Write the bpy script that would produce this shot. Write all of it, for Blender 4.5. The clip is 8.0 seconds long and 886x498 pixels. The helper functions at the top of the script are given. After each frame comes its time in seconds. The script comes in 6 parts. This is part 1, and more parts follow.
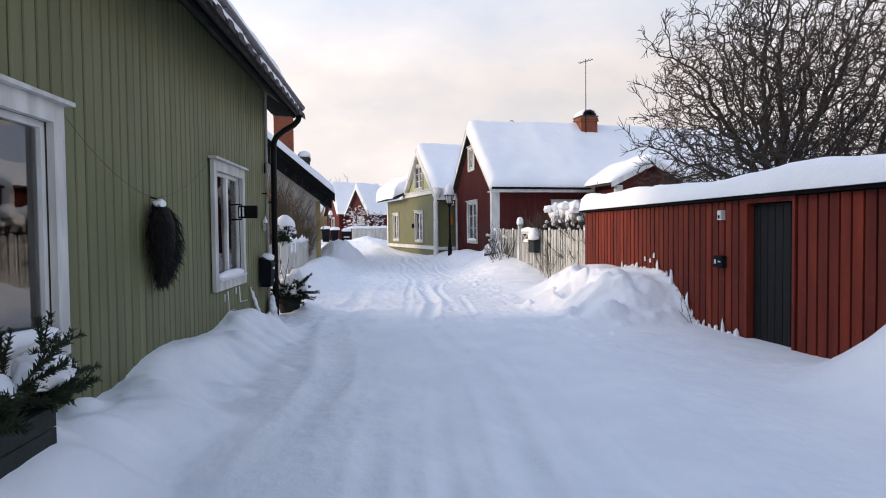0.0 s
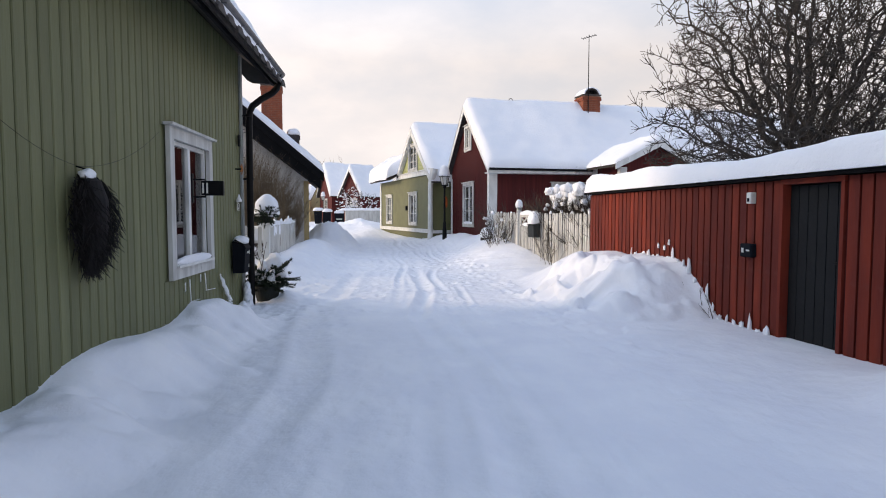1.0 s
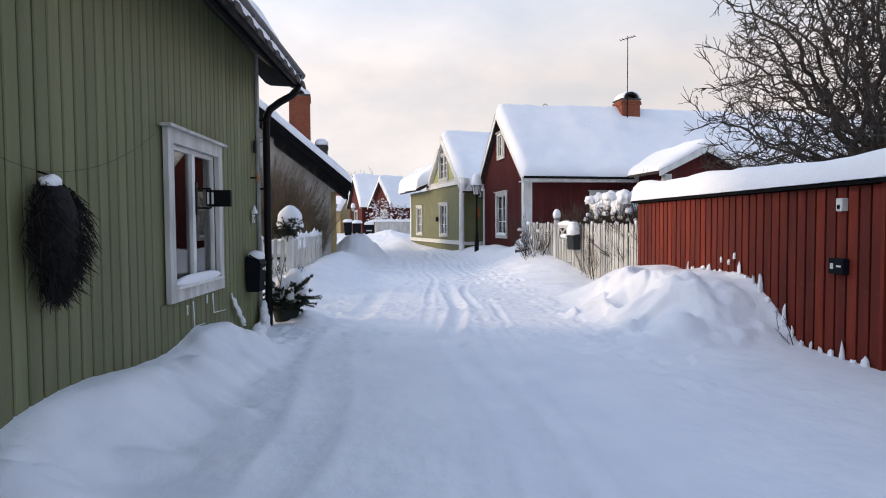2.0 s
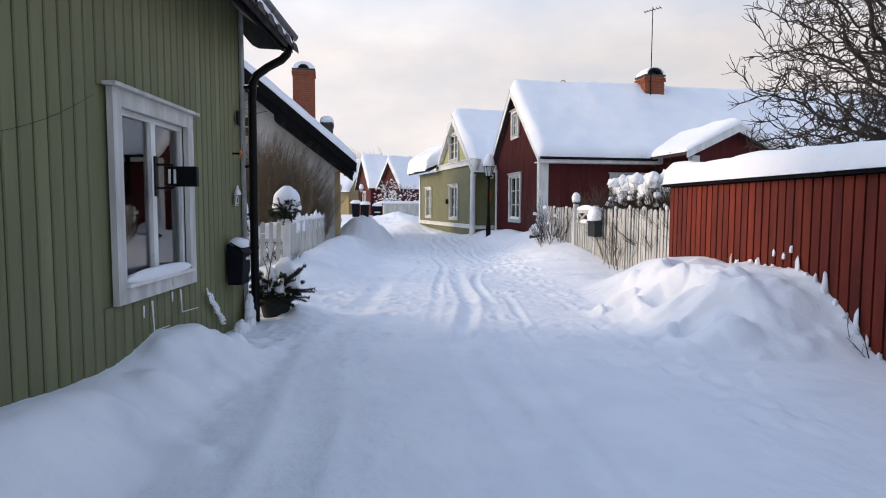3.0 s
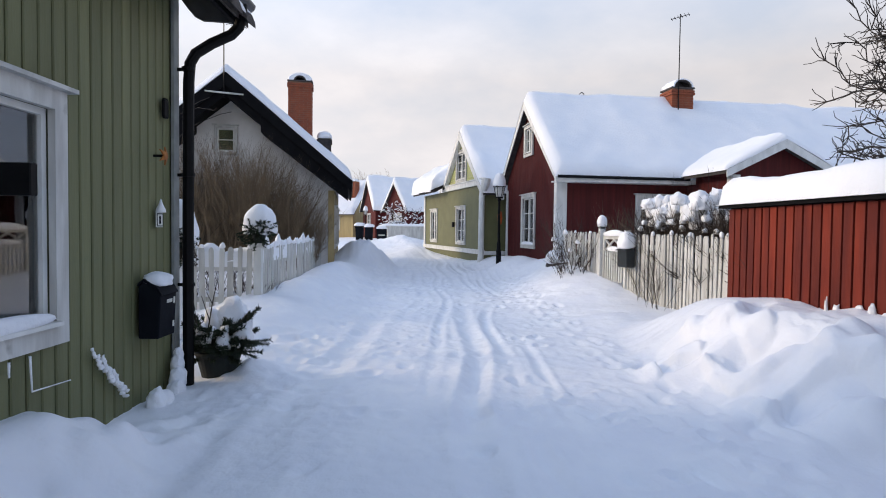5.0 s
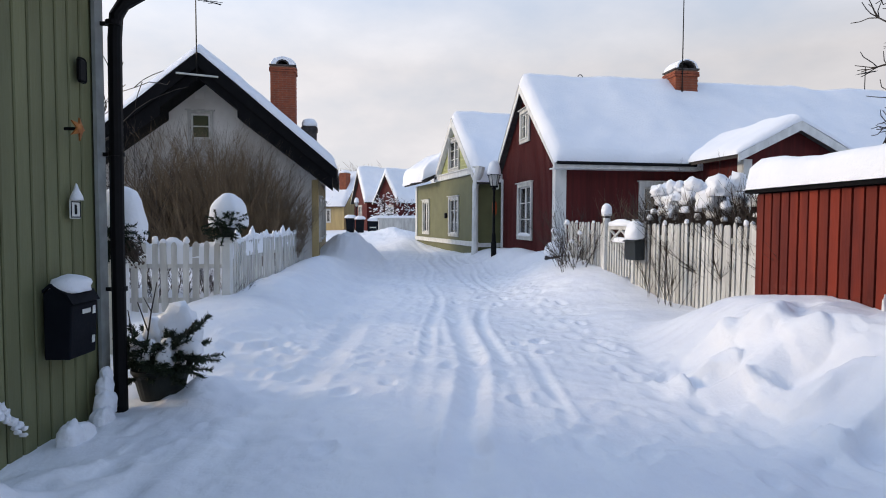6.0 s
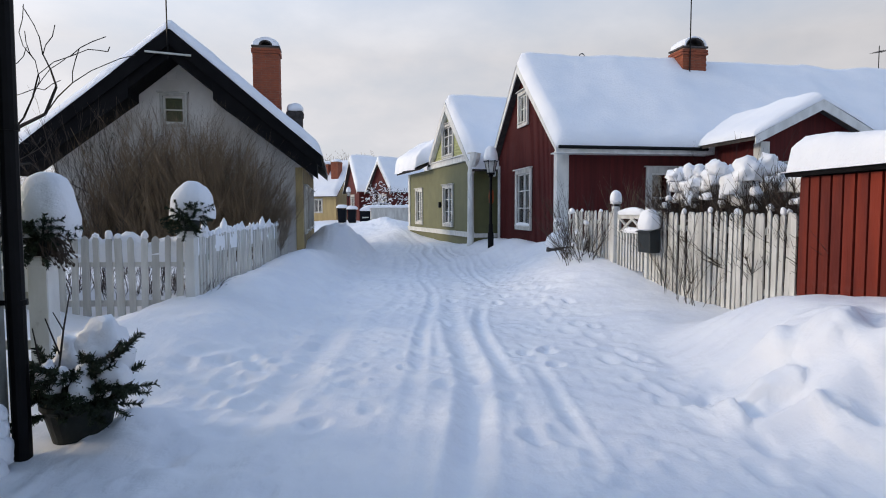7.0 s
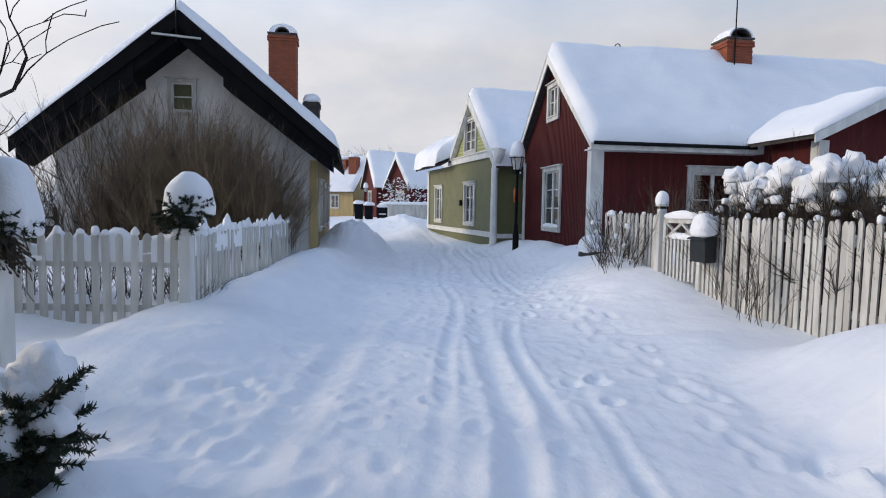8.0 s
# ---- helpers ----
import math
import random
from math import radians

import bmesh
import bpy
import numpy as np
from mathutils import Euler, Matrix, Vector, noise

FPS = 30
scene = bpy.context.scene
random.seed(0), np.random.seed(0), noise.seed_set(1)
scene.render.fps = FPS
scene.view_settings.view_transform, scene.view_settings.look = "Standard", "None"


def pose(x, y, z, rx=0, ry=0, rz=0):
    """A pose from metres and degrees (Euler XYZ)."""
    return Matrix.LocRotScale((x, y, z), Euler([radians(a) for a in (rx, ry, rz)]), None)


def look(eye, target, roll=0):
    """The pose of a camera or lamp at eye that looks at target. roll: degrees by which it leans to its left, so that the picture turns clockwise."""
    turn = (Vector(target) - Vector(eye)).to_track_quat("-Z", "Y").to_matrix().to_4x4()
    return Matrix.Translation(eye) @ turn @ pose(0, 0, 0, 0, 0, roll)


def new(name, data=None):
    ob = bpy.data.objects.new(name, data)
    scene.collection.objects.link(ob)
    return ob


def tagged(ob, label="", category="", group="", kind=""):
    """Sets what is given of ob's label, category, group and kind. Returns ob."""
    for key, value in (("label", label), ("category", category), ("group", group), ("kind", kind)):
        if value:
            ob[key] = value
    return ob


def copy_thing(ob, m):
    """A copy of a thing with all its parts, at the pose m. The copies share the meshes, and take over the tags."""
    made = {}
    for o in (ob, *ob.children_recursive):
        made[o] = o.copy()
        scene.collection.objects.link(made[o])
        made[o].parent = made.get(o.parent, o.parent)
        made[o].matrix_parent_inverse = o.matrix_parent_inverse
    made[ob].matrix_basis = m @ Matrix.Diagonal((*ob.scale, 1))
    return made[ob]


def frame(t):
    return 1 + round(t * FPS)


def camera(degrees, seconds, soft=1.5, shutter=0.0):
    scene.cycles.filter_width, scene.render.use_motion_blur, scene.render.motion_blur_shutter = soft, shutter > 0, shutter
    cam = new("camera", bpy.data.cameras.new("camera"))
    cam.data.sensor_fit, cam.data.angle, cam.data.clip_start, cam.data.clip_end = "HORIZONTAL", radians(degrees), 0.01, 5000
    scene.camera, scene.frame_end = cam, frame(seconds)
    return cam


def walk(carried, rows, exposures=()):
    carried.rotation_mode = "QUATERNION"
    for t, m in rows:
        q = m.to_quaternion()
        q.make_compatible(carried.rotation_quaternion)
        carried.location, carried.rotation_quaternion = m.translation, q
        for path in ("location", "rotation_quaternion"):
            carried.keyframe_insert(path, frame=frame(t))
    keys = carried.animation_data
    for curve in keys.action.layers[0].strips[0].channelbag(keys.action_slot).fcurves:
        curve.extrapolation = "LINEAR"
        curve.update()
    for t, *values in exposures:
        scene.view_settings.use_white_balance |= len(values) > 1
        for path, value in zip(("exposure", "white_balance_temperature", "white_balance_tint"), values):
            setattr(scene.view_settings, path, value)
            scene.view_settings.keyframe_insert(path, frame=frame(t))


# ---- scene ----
cam = camera(73.1, 8.0, 1.0)
PATH = [
    (0, (0.071, -0.14, 1.485), (0.228, 1.853, 1.423), -0.6),
    (0.5, (0.142, 0.262, 1.467), (0.231, 2.26, 1.434), -0.2),
    (1, (0.167, 0.85, 1.464), (0.341, 2.839, 1.346), -0.0),
    (1.5, (0.173, 1.283, 1.462), (0.286, 3.279, 1.401), -0.7),
    (3, (0.217, 2.882, 1.516), (0.258, 4.877, 1.373), 0.2),
    (3.5, (0.210, 3.350, 1.481), (0.308, 5.343, 1.339), -1.15),
    (4, (0.158, 3.925, 1.529), (0.175, 5.921, 1.409), -1.6),
    (5.5, (0.388, 5.424, 1.520), (0.415, 7.423, 1.464), 1.1),
    (6, (0.383, 5.96, 1.506), (0.42, 7.958, 1.413), 0.2),
    (6.5, (0.449, 6.449, 1.511), (0.405, 8.443, 1.361), 1.1),
    (7, (0.418, 7.011, 1.516), (0.473, 9.006, 1.387), -0.2),
    (7.5, (0.348, 7.479, 1.486), (0.336, 9.475, 1.368), -0.8),
    (8, (0.293, 8.024, 1.542), (0.295, 10.019, 1.404), 0.9),
]
walk(cam, [(t, look(eye, target, roll)) for t, eye, target, roll in PATH], [(0, 0.37, 8450, 18), (3, 0.28, 8100, 17), (6, 0.14, 7650, 15), (7, 0.0, 7500, 14), (8, -0.01, 7450, 14)])

# ---- world, sun, exposure ----
SUN_DIR = Vector((-0.95, 0.10, 0.27)).normalized()
world = bpy.data.worlds.new("winter_sky")
scene.world = world
world.use_nodes = True
wn, wl = world.node_tree.nodes, world.node_tree.links
wn.clear()
w_out = wn.new("ShaderNodeOutputWorld")
w_bg = wn.new("ShaderNodeBackground")
w_sky = wn.new("ShaderNodeTexSky")
w_sky.sky_type = "NISHITA"
w_sky.sun_disc = False
w_sky.sun_elevation = math.asin(SUN_DIR.z)
w_sky.sun_rotation = math.atan2(SUN_DIR.x, SUN_DIR.y)
w_sky.air_density, w_sky.dust_density, w_sky.ozone_density = 1.0, 2.0, 1.5
w_tc = wn.new("ShaderNodeTexCoord")
w_map = wn.new("ShaderNodeMapping")
w_map.inputs["Scale"].default_value = (1.0, 1.0, 2.1)
w_map.inputs["Location"].default_value = (0.35, 0.2, 0.1)
w_noise = wn.new("ShaderNodeTexNoise")
w_noise.inputs["Scale"].default_value = 3.4
w_noise.inputs["Detail"].default_value = 7.0
w_noise.inputs["Roughness"].default_value = 0.55
w_ramp = wn.new("ShaderNodeValToRGB")
w_ramp.color_ramp.elements[0].position, w_ramp.color_ramp.elements[0].color = 0.34, (0.94, 0.94, 0.94, 1)
w_ramp.color_ramp.elements[1].position, w_ramp.color_ramp.elements[1].color = 0.52, (1, 1, 1, 1)
w_tone = wn.new("ShaderNodeValToRGB")
w_tone.color_ramp.elements[0].position, w_tone.color_ramp.elements[0].color = 0.36, (5.6, 6.4, 7.7, 1)
w_tone.color_ramp.elements[1].position, w_tone.color_ramp.elements[1].color = 0.64, (7.3, 8.0, 9.2, 1)
w_sep = wn.new("ShaderNodeSeparateXYZ")
w_thin = wn.new("ShaderNodeMapRange")
w_thin.inputs["From Min"].default_value, w_thin.inputs["From Max"].default_value = 0.24, 0.62
w_thin.inputs["To Min"].default_value, w_thin.inputs["To Max"].default_value = 1.0, 0.15
w_mul = wn.new("ShaderNodeMath")
w_mul.operation = "MULTIPLY"
w_mix = wn.new("ShaderNodeMix")
w_mix.data_type = "RGBA"
wl.new(w_tc.outputs["Generated"], w_map.inputs["Vector"])
wl.new(w_map.outputs["Vector"], w_noise.inputs["Vector"])
wl.new(w_noise.outputs["Fac"], w_ramp.inputs["Fac"])
wl.new(w_noise.outputs["Fac"], w_tone.inputs["Fac"])
wl.new(w_tc.outputs["Generated"], w_sep.inputs["Vector"])
wl.new(w_sep.outputs["Z"], w_thin.inputs["Value"])
wl.new(w_ramp.outputs["Color"], w_mul.inputs[0])
wl.new(w_thin.outputs["Result"], w_mul.inputs[1])
wl.new(w_mul.outputs["Value"], w_mix.inputs["Factor"])
w_lift = wn.new("ShaderNodeVectorMath")
w_lift.operation = "MULTIPLY"
w_lift.inputs[1].default_value = (3.7, 4.4, 5.1)
wl.new(w_sky.outputs["Color"], w_lift.inputs[0])
wl.new(w_lift.outputs["Vector"], w_mix.inputs["A"])
w_dot = wn.new("ShaderNodeVectorMath")
w_dot.operation = "DOT_PRODUCT"
w_dot.inputs[1].default_value = SUN_DIR
w_glow = wn.new("ShaderNodeMapRange")
w_glow.inputs["From Min"].default_value, w_glow.inputs["From Max"].default_value = -0.5, 0.8
w_glow.inputs["To Min"].default_value, w_glow.inputs["To Max"].default_value = 0.88, 1.3
w_bright = wn.new("ShaderNodeVectorMath")
w_bright.operation = "SCALE"
wl.new(w_tc.outputs["Generated"], w_dot.inputs[0])
wl.new(w_dot.outputs["Value"], w_glow.inputs["Value"])
wl.new(w_glow.outputs["Result"], w_bright.inputs["Scale"])
wl.new(w_tone.outputs["Color"], w_bright.inputs[0])
wl.new(w_bright.outputs["Vector"], w_mix.inputs["B"])
wl.new(w_mix.outputs["Result"], w_bg.inputs["Color"])
w_bg.inputs["Strength"].default_value = 0.088
wl.new(w_bg.outputs["Background"], w_out.inputs["Surface"])

sun = new("sun", bpy.data.lights.new("sun", "SUN"))
sun.data.energy, sun.data.angle, sun.data.color = 1.3, radians(13.0), (1.0, 0.88, 0.72)
sun.matrix_world = look(SUN_DIR * 60, (0, 0, 0))

# ---- materials ----


def material(name, base, rough=0.7, other=None, scale=6.0, stretch=(1, 1, 1), bump=0.15, bump_scale=40.0, metal=0.0, spread=0.12, low=0.38, high=0.66,
             spec=0.3, detail=6.0, dist=0.01, weather=None, micro=None):
    """Two scales of variation, grain relief and a slight change from piece to piece."""
    m = bpy.data.materials.new(name)
    m.use_nodes = True
    n, l = m.node_tree.nodes, m.node_tree.links
    b = n["Principled BSDF"]
    b.inputs["Roughness"].default_value, b.inputs["Metallic"].default_value = rough, metal
    b.inputs["Specular IOR Level"].default_value = spec
    tc, mp = n.new("ShaderNodeTexCoord"), n.new("ShaderNodeMapping")
    mp.inputs["Scale"].default_value = stretch
    info = n.new("ShaderNodeObjectInfo")
    add = n.new("ShaderNodeVectorMath")
    add.operation = "ADD"
    scl = n.new("ShaderNodeVectorMath")
    scl.operation = "SCALE"
    scl.inputs["Scale"].default_value = 37.0
    comb = n.new("ShaderNodeCombineXYZ")
    for k in "XYZ":
        l.new(info.outputs["Random"], comb.inputs[k])
    l.new(comb.outputs["Vector"], scl.inputs[0])
    l.new(tc.outputs["Object"], add.inputs[0])
    l.new(scl.outputs["Vector"], add.inputs[1])
    l.new(add.outputs["Vector"], mp.inputs["Vector"])
    big, fine = n.new("ShaderNodeTexNoise"), n.new("ShaderNodeTexNoise")
    big.inputs["Scale"].default_value, big.inputs["Detail"].default_value = scale, detail
    fine.inputs["Scale"].default_value, fine.inputs["Detail"].default_value = bump_scale, 5.0
    l.new(mp.outputs["Vector"], big.inputs["Vector"])
    l.new(mp.outputs["Vector"], fine.inputs["Vector"])
    ramp = n.new("ShaderNodeValToRGB")
    other = other or tuple(c * 0.72 for c in base)
    ramp.color_ramp.elements[0].position, ramp.color_ramp.elements[0].color = low, (*other, 1)
    ramp.color_ramp.elements[1].position, ramp.color_ramp.elements[1].color = high, (*base, 1)
    l.new(big.outputs["Fac"], ramp.inputs["Fac"])
    hue = n.new("ShaderNodeHueSaturation")
    rng = n.new("ShaderNodeMapRange")
    rng.inputs["To Min"].default_value, rng.inputs["To Max"].default_value = 1 - spread, 1 + spread
    l.new(info.outputs["Random"], rng.inputs["Value"])
    l.new(rng.outputs["Result"], hue.inputs["Value"])
    l.new(ramp.outputs["Color"], hue.inputs["Color"])
    col = hue.outputs["Color"]
    if weather:
        spots = n.new("ShaderNodeTexNoise")
        spots.inputs["Scale"].default_value, spots.inputs["Detail"].default_value = weather[1], 9.0
        l.new(tc.outputs["Object"], spots.inputs["Vector"])
        cut = n.new("ShaderNodeMapRange")
        cut.inputs["From Min"].default_value, cut.inputs["From Max"].default_value = weather[2], weather[2] + 0.12
        l.new(spots.outputs["Fac"], cut.inputs["Value"])
        mx = n.new("ShaderNodeMix")
        mx.data_type = "RGBA"
        mx.inputs["B"].default_value = (*weather[0], 1)
        l.new(cut.outputs["Result"], mx.inputs["Factor"])
        l.new(col, mx.inputs["A"])
        col = mx.outputs["Result"]
    l.new(col, b.inputs["Base Color"])
    rr = n.new("ShaderNodeMapRange")
    rr.inputs["To Min"].default_value, rr.inputs["To Max"].default_value = max(rough - 0.12, 0.03), min(rough + 0.1, 1)
    l.new(fine.outputs["Fac"], rr.inputs["Value"])
    l.new(rr.outputs["Result"], b.inputs["Roughness"])
    if bump:
        bp = n.new("ShaderNodeBump")
        bp.inputs["Strength"].default_value, bp.inputs["Distance"].default_value = bump, dist
        l.new(fine.outputs["Fac"], bp.inputs["Height"])
        l.new(bp.outputs["Normal"], b.inputs["Normal"])
        if micro:
            grain, bp2 = n.new("ShaderNodeTexNoise"), n.new("ShaderNodeBump")
            grain.inputs["Scale"].default_value, grain.inputs["Detail"].default_value, grain.inputs["Roughness"].default_value = micro[0], 8.0, 0.65
            bp2.inputs["Strength"].default_value, bp2.inputs["Distance"].default_value = micro[1], 0.02
            l.new(tc.outputs["Object"], grain.inputs["Vector"])
            l.new(grain.outputs["Fac"], bp2.inputs["Height"])
            l.new(bp.outputs["Normal"], bp2.inputs["Normal"])
            l.new(bp2.outputs["Normal"], b.inputs["Normal"])
    return m


def glass(name, tint=(0.9, 0.95, 0.95)):
    m = bpy.data.materials.new(name)
    m.use_nodes = True
    n, l = m.node_tree.nodes, m.node_tree.links
    n.remove(n["Principled BSDF"])
    tr, gl, mix, fr = n.new("ShaderNodeBsdfTransparent"), n.new("ShaderNodeBsdfGlossy"), n.new("ShaderNodeMixShader"), n.new("ShaderNodeFresnel")
    tr.inputs["Color"].default_value = (*tint, 1)
    gl.inputs["Roughness"].default_value = 0.02
    fr.inputs["IOR"].default_value = 2.4
    l.new(fr.outputs["Fac"], mix.inputs["Fac"])
    l.new(tr.outputs["BSDF"], mix.inputs[1])
    l.new(gl.outputs["BSDF"], mix.inputs[2])
    l.new(mix.outputs["Shader"], n["Material Output"].inputs["Surface"])
    return m


SNOW = material("snow", (0.87, 0.88, 0.895), 0.62, (0.82, 0.84, 0.87), 1.3, bump=0.3, bump_scale=14.0, spread=0.0, spec=0.35, detail=9, dist=0.05, micro=(45.0, 0.25))
SNOW_ROAD = material("packed_snow", (0.89, 0.895, 0.905), 0.58, (0.83, 0.84, 0.87), 1.7, (1.2, 0.9, 1), bump=0.25, bump_scale=9.0, spread=0.0, spec=0.4, detail=10, dist=0.05, micro=(38.0, 0.2))
GREEN = material("sage_green_paint", (0.172, 0.176, 0.088), 0.62, (0.134, 0.140, 0.070), 5.0, (1, 1, 0.12), bump=0.25, bump_scale=55, spread=0.1, weather=((0.13, 0.15, 0.08), 2.2, 0.62))
GREEN_FAR = material("olive_green_paint", (0.155, 0.155, 0.07), 0.6, (0.13, 0.132, 0.06), 2.0, bump=0.1, spread=0.05)
LIME = material("pale_green_cladding", (0.42, 0.435, 0.20), 0.6, (0.35, 0.37, 0.16), 2.0, (1, 0.2, 1), bump=0.1, spread=0.05)
RED = material("falun_red_paint", (0.205, 0.025, 0.010), 0.8, (0.110, 0.013, 0.007), 4.0, (1, 1, 0.15), bump=0.3, bump_scale=60, spread=0.18, weather=((0.15, 0.03, 0.02), 3.0, 0.6))
RED_WALL = material("dark_red_paint", (0.098, 0.0118, 0.0105), 0.8, (0.068, 0.0085, 0.008), 5.0, (2.4, 2.4, 0.1), bump=0.4, bump_scale=24, spread=0.05)
WHITE = material("white_paint", (0.74, 0.74, 0.71), 0.5, (0.6, 0.6, 0.57), 5.0, (1, 1, 0.4), bump=0.12, spread=0.05, weather=((0.42, 0.41, 0.38), 6.0, 0.68))
WHITE_OLD = material("weathered_white_paint", (0.64, 0.635, 0.60), 0.7, (0.45, 0.44, 0.41), 7.0, (1, 1, 0.2), bump=0.25, bump_scale=60, spread=0.1, weather=((0.33, 0.31, 0.28), 5.0, 0.64))
PLASTER = material("grey_plaster", (0.74, 0.72, 0.69), 0.9, (0.60, 0.58, 0.55), 1.6, bump=0.4, bump_scale=22, spread=0.0, detail=9, weather=((0.40, 0.37, 0.34), 0.9, 0.60))
OCHRE = material("dull_ochre_boards", (0.36, 0.27, 0.14), 0.85, (0.24, 0.18, 0.10), 2.0, (1, 1, 0.3), bump=0.3, spread=0.08, weather=((0.16, 0.13, 0.10), 2.0, 0.58))
YELLOW = material("ochre_boards", (0.52, 0.39, 0.19), 0.75, (0.42, 0.31, 0.15), 3.0, (1, 1, 0.15), bump=0.2, spread=0.06)
BLACK = material("black_boards", (0.007, 0.007, 0.008), 0.8, (0.004, 0.004, 0.005), 4.0, bump=0.2, spread=0.1, spec=0.1)
DOOR = material("charcoal_door_paint", (0.008, 0.009, 0.010), 0.8, (0.006, 0.0065, 0.007), 3.0, bump=0.1, spread=0.1)
IRON = material("black_enamel", (0.004, 0.004, 0.0045), 0.5, (0.006, 0.006, 0.007), 8.0, bump=0.08, spread=0.1, spec=0.12)
ZINC = material("grey_gutter_steel", (0.10, 0.105, 0.115), 0.45, (0.07, 0.073, 0.08), 6.0, bump=0.1, metal=0.4, spread=0.05)
TILE = material("dark_roof_tile", (0.075, 0.06, 0.055), 0.8, (0.045, 0.04, 0.038), 9.0, bump=0.3, spread=0.25)
BRICK = material("red_chimney_brick", (0.36, 0.095, 0.045), 0.85, (0.25, 0.07, 0.04), 5.0, bump=0.4, bump_scale=30, spread=0.22)
MORTAR = material("chimney_mortar", (0.30, 0.17, 0.12), 0.95, None, 8.0, bump=0.3)
SOOT = material("sooty_brick", (0.09, 0.075, 0.07), 0.9, (0.05, 0.045, 0.043), 6.0, bump=0.4, spread=0.2)
BARK = material("grey_bark", (0.052, 0.044, 0.039), 0.95, (0.028, 0.024, 0.021), 12.0, (1, 1, 0.3), bump=0.5, bump_scale=50)
# paler grey-brown than BARK, for the skyline trees
PALE_BARK = material("pale_bark", (0.24, 0.21, 0.20), 0.95, (0.14, 0.12, 0.11), 5.0, bump=0.0)
TWIG = material("brown_twigs", (0.235, 0.168, 0.105), 0.9, (0.13, 0.093, 0.062), 3.0, bump=0.0)
TWIG_DARK = material("dark_twigs", (0.075, 0.055, 0.042), 0.9, (0.045, 0.035, 0.03), 3.0, bump=0.0)
NEEDLE = material("spruce_needles", (0.026, 0.040, 0.017), 0.75, (0.014, 0.022, 0.012), 14.0, bump=0.0)
# near-black colour that stands in for the lack of light indoors
DARK = material("unlit_room_tone", (0.035, 0.032, 0.03), 0.9, bump=0.0)
CLOTH = material("white_curtain", (0.80, 0.80, 0.80), 0.9, (0.5, 0.5, 0.5), 6.0, (6, 6, 0.3), bump=0.1)
BLIND = material("grey_blind", (0.42, 0.47, 0.54), 0.8, None, 5.0, bump=0.1)
MAILBOX = material("dark_grey_steel", (0.006, 0.0075, 0.011), 0.65, (0.008, 0.010, 0.014), 8.0, bump=0.06, spec=0.06)
TEAL = material("grey_green_mailbox", (0.020, 0.027, 0.031), 0.5, None, 8.0, bump=0.1)
ORANGE = material("rusty_orange_metal", (0.42, 0.15, 0.035), 0.6, (0.25, 0.08, 0.02), 20.0, bump=0.2)
PLATE = material("pale_enamel", (0.66, 0.67, 0.62), 0.4, (0.55, 0.56, 0.52), 9.0, bump=0.05)
POT = material("dark_green_pot", (0.014, 0.020, 0.017), 0.65, (0.010, 0.013, 0.012), 8.0, bump=0.15)
WREATH = material("black_twig_bundle", (0.016, 0.013, 0.013), 0.95, (0.01, 0.009, 0.009), 9.0, bump=0.0)
GLASS = glass("window_glass")
LAMP_GLASS = material("frosted_lamp_glass", (0.55, 0.55, 0.52), 0.3, None, 6.0, bump=0.0, spec=0.5)
ORANGE_SIGN = material("orange_paint", (0.55, 0.12, 0.03), 0.5, None, 8.0, bump=0.05)

# ---- building blocks ----


def thing(name, label, category, x=0, y=0, z=0, rz=0, group="", kind=""):
    ob = new(name)
    ob.empty_display_size = 0.2
    ob.matrix_world = pose(x, y, z, 0, 0, rz)
    return tagged(ob, label, category, group, kind)


def mesh_of(name, bm, mat, smooth=False):
    me = bpy.data.meshes.new(name)
    bmesh.ops.recalc_face_normals(bm, faces=bm.faces)
    bm.to_mesh(me)
    bm.free()
    me.materials.append(mat)
    if smooth:
        me.polygons.foreach_set("use_smooth", [True] * len(me.polygons))
    return me


def part(name, bm, mat, parent, label="", smooth=False):
    ob = new(name, mesh_of(name, bm, mat, smooth))
    ob.parent = parent
    return tagged(ob, label)


def share(name, me, parent, m):
    """One more piece on a mesh that exists."""
    ob = new(name, me)
    ob.parent = parent
    ob.matrix_local = m
    return ob


def box(bm, x0, x1, y0, y1, z0, z1, bevel=0.0):
    vs = bmesh.ops.create_cube(bm, size=1.0)["verts"]
    for v in vs:
        v.co = Vector(((x0 + x1) / 2 + v.co.x * (x1 - x0), (y0 + y1) / 2 + v.co.y * (y1 - y0), (z0 + z1) / 2 + v.co.z * (z1 - z0)))
    if bevel:
        es = list({e for v in vs for e in v.link_edges})
        bmesh.ops.bevel(bm, geom=es, offset=bevel, segments=1, affect="EDGES", profile=0.5)
    return bm


def boxes(*rows, bevel=0.0):
    bm = bmesh.new()
    for r in rows:
        box(bm, *r, bevel=bevel)
    return bm


def prism(bm, pts, depth):
    """Extrudes a closed 3D polygon by the vector depth."""
    a = [bm.verts.new(p) for p in pts]
    b = [bm.verts.new(Vector(p) + Vector(depth)) for p in pts]
    n = len(a)
    bm.faces.new(a)
    bm.faces.new(b[::-1])
    for i in range(n):
        bm.faces.new((a[i], b[i], b[(i + 1) % n], a[(i + 1) % n]))
    return bm


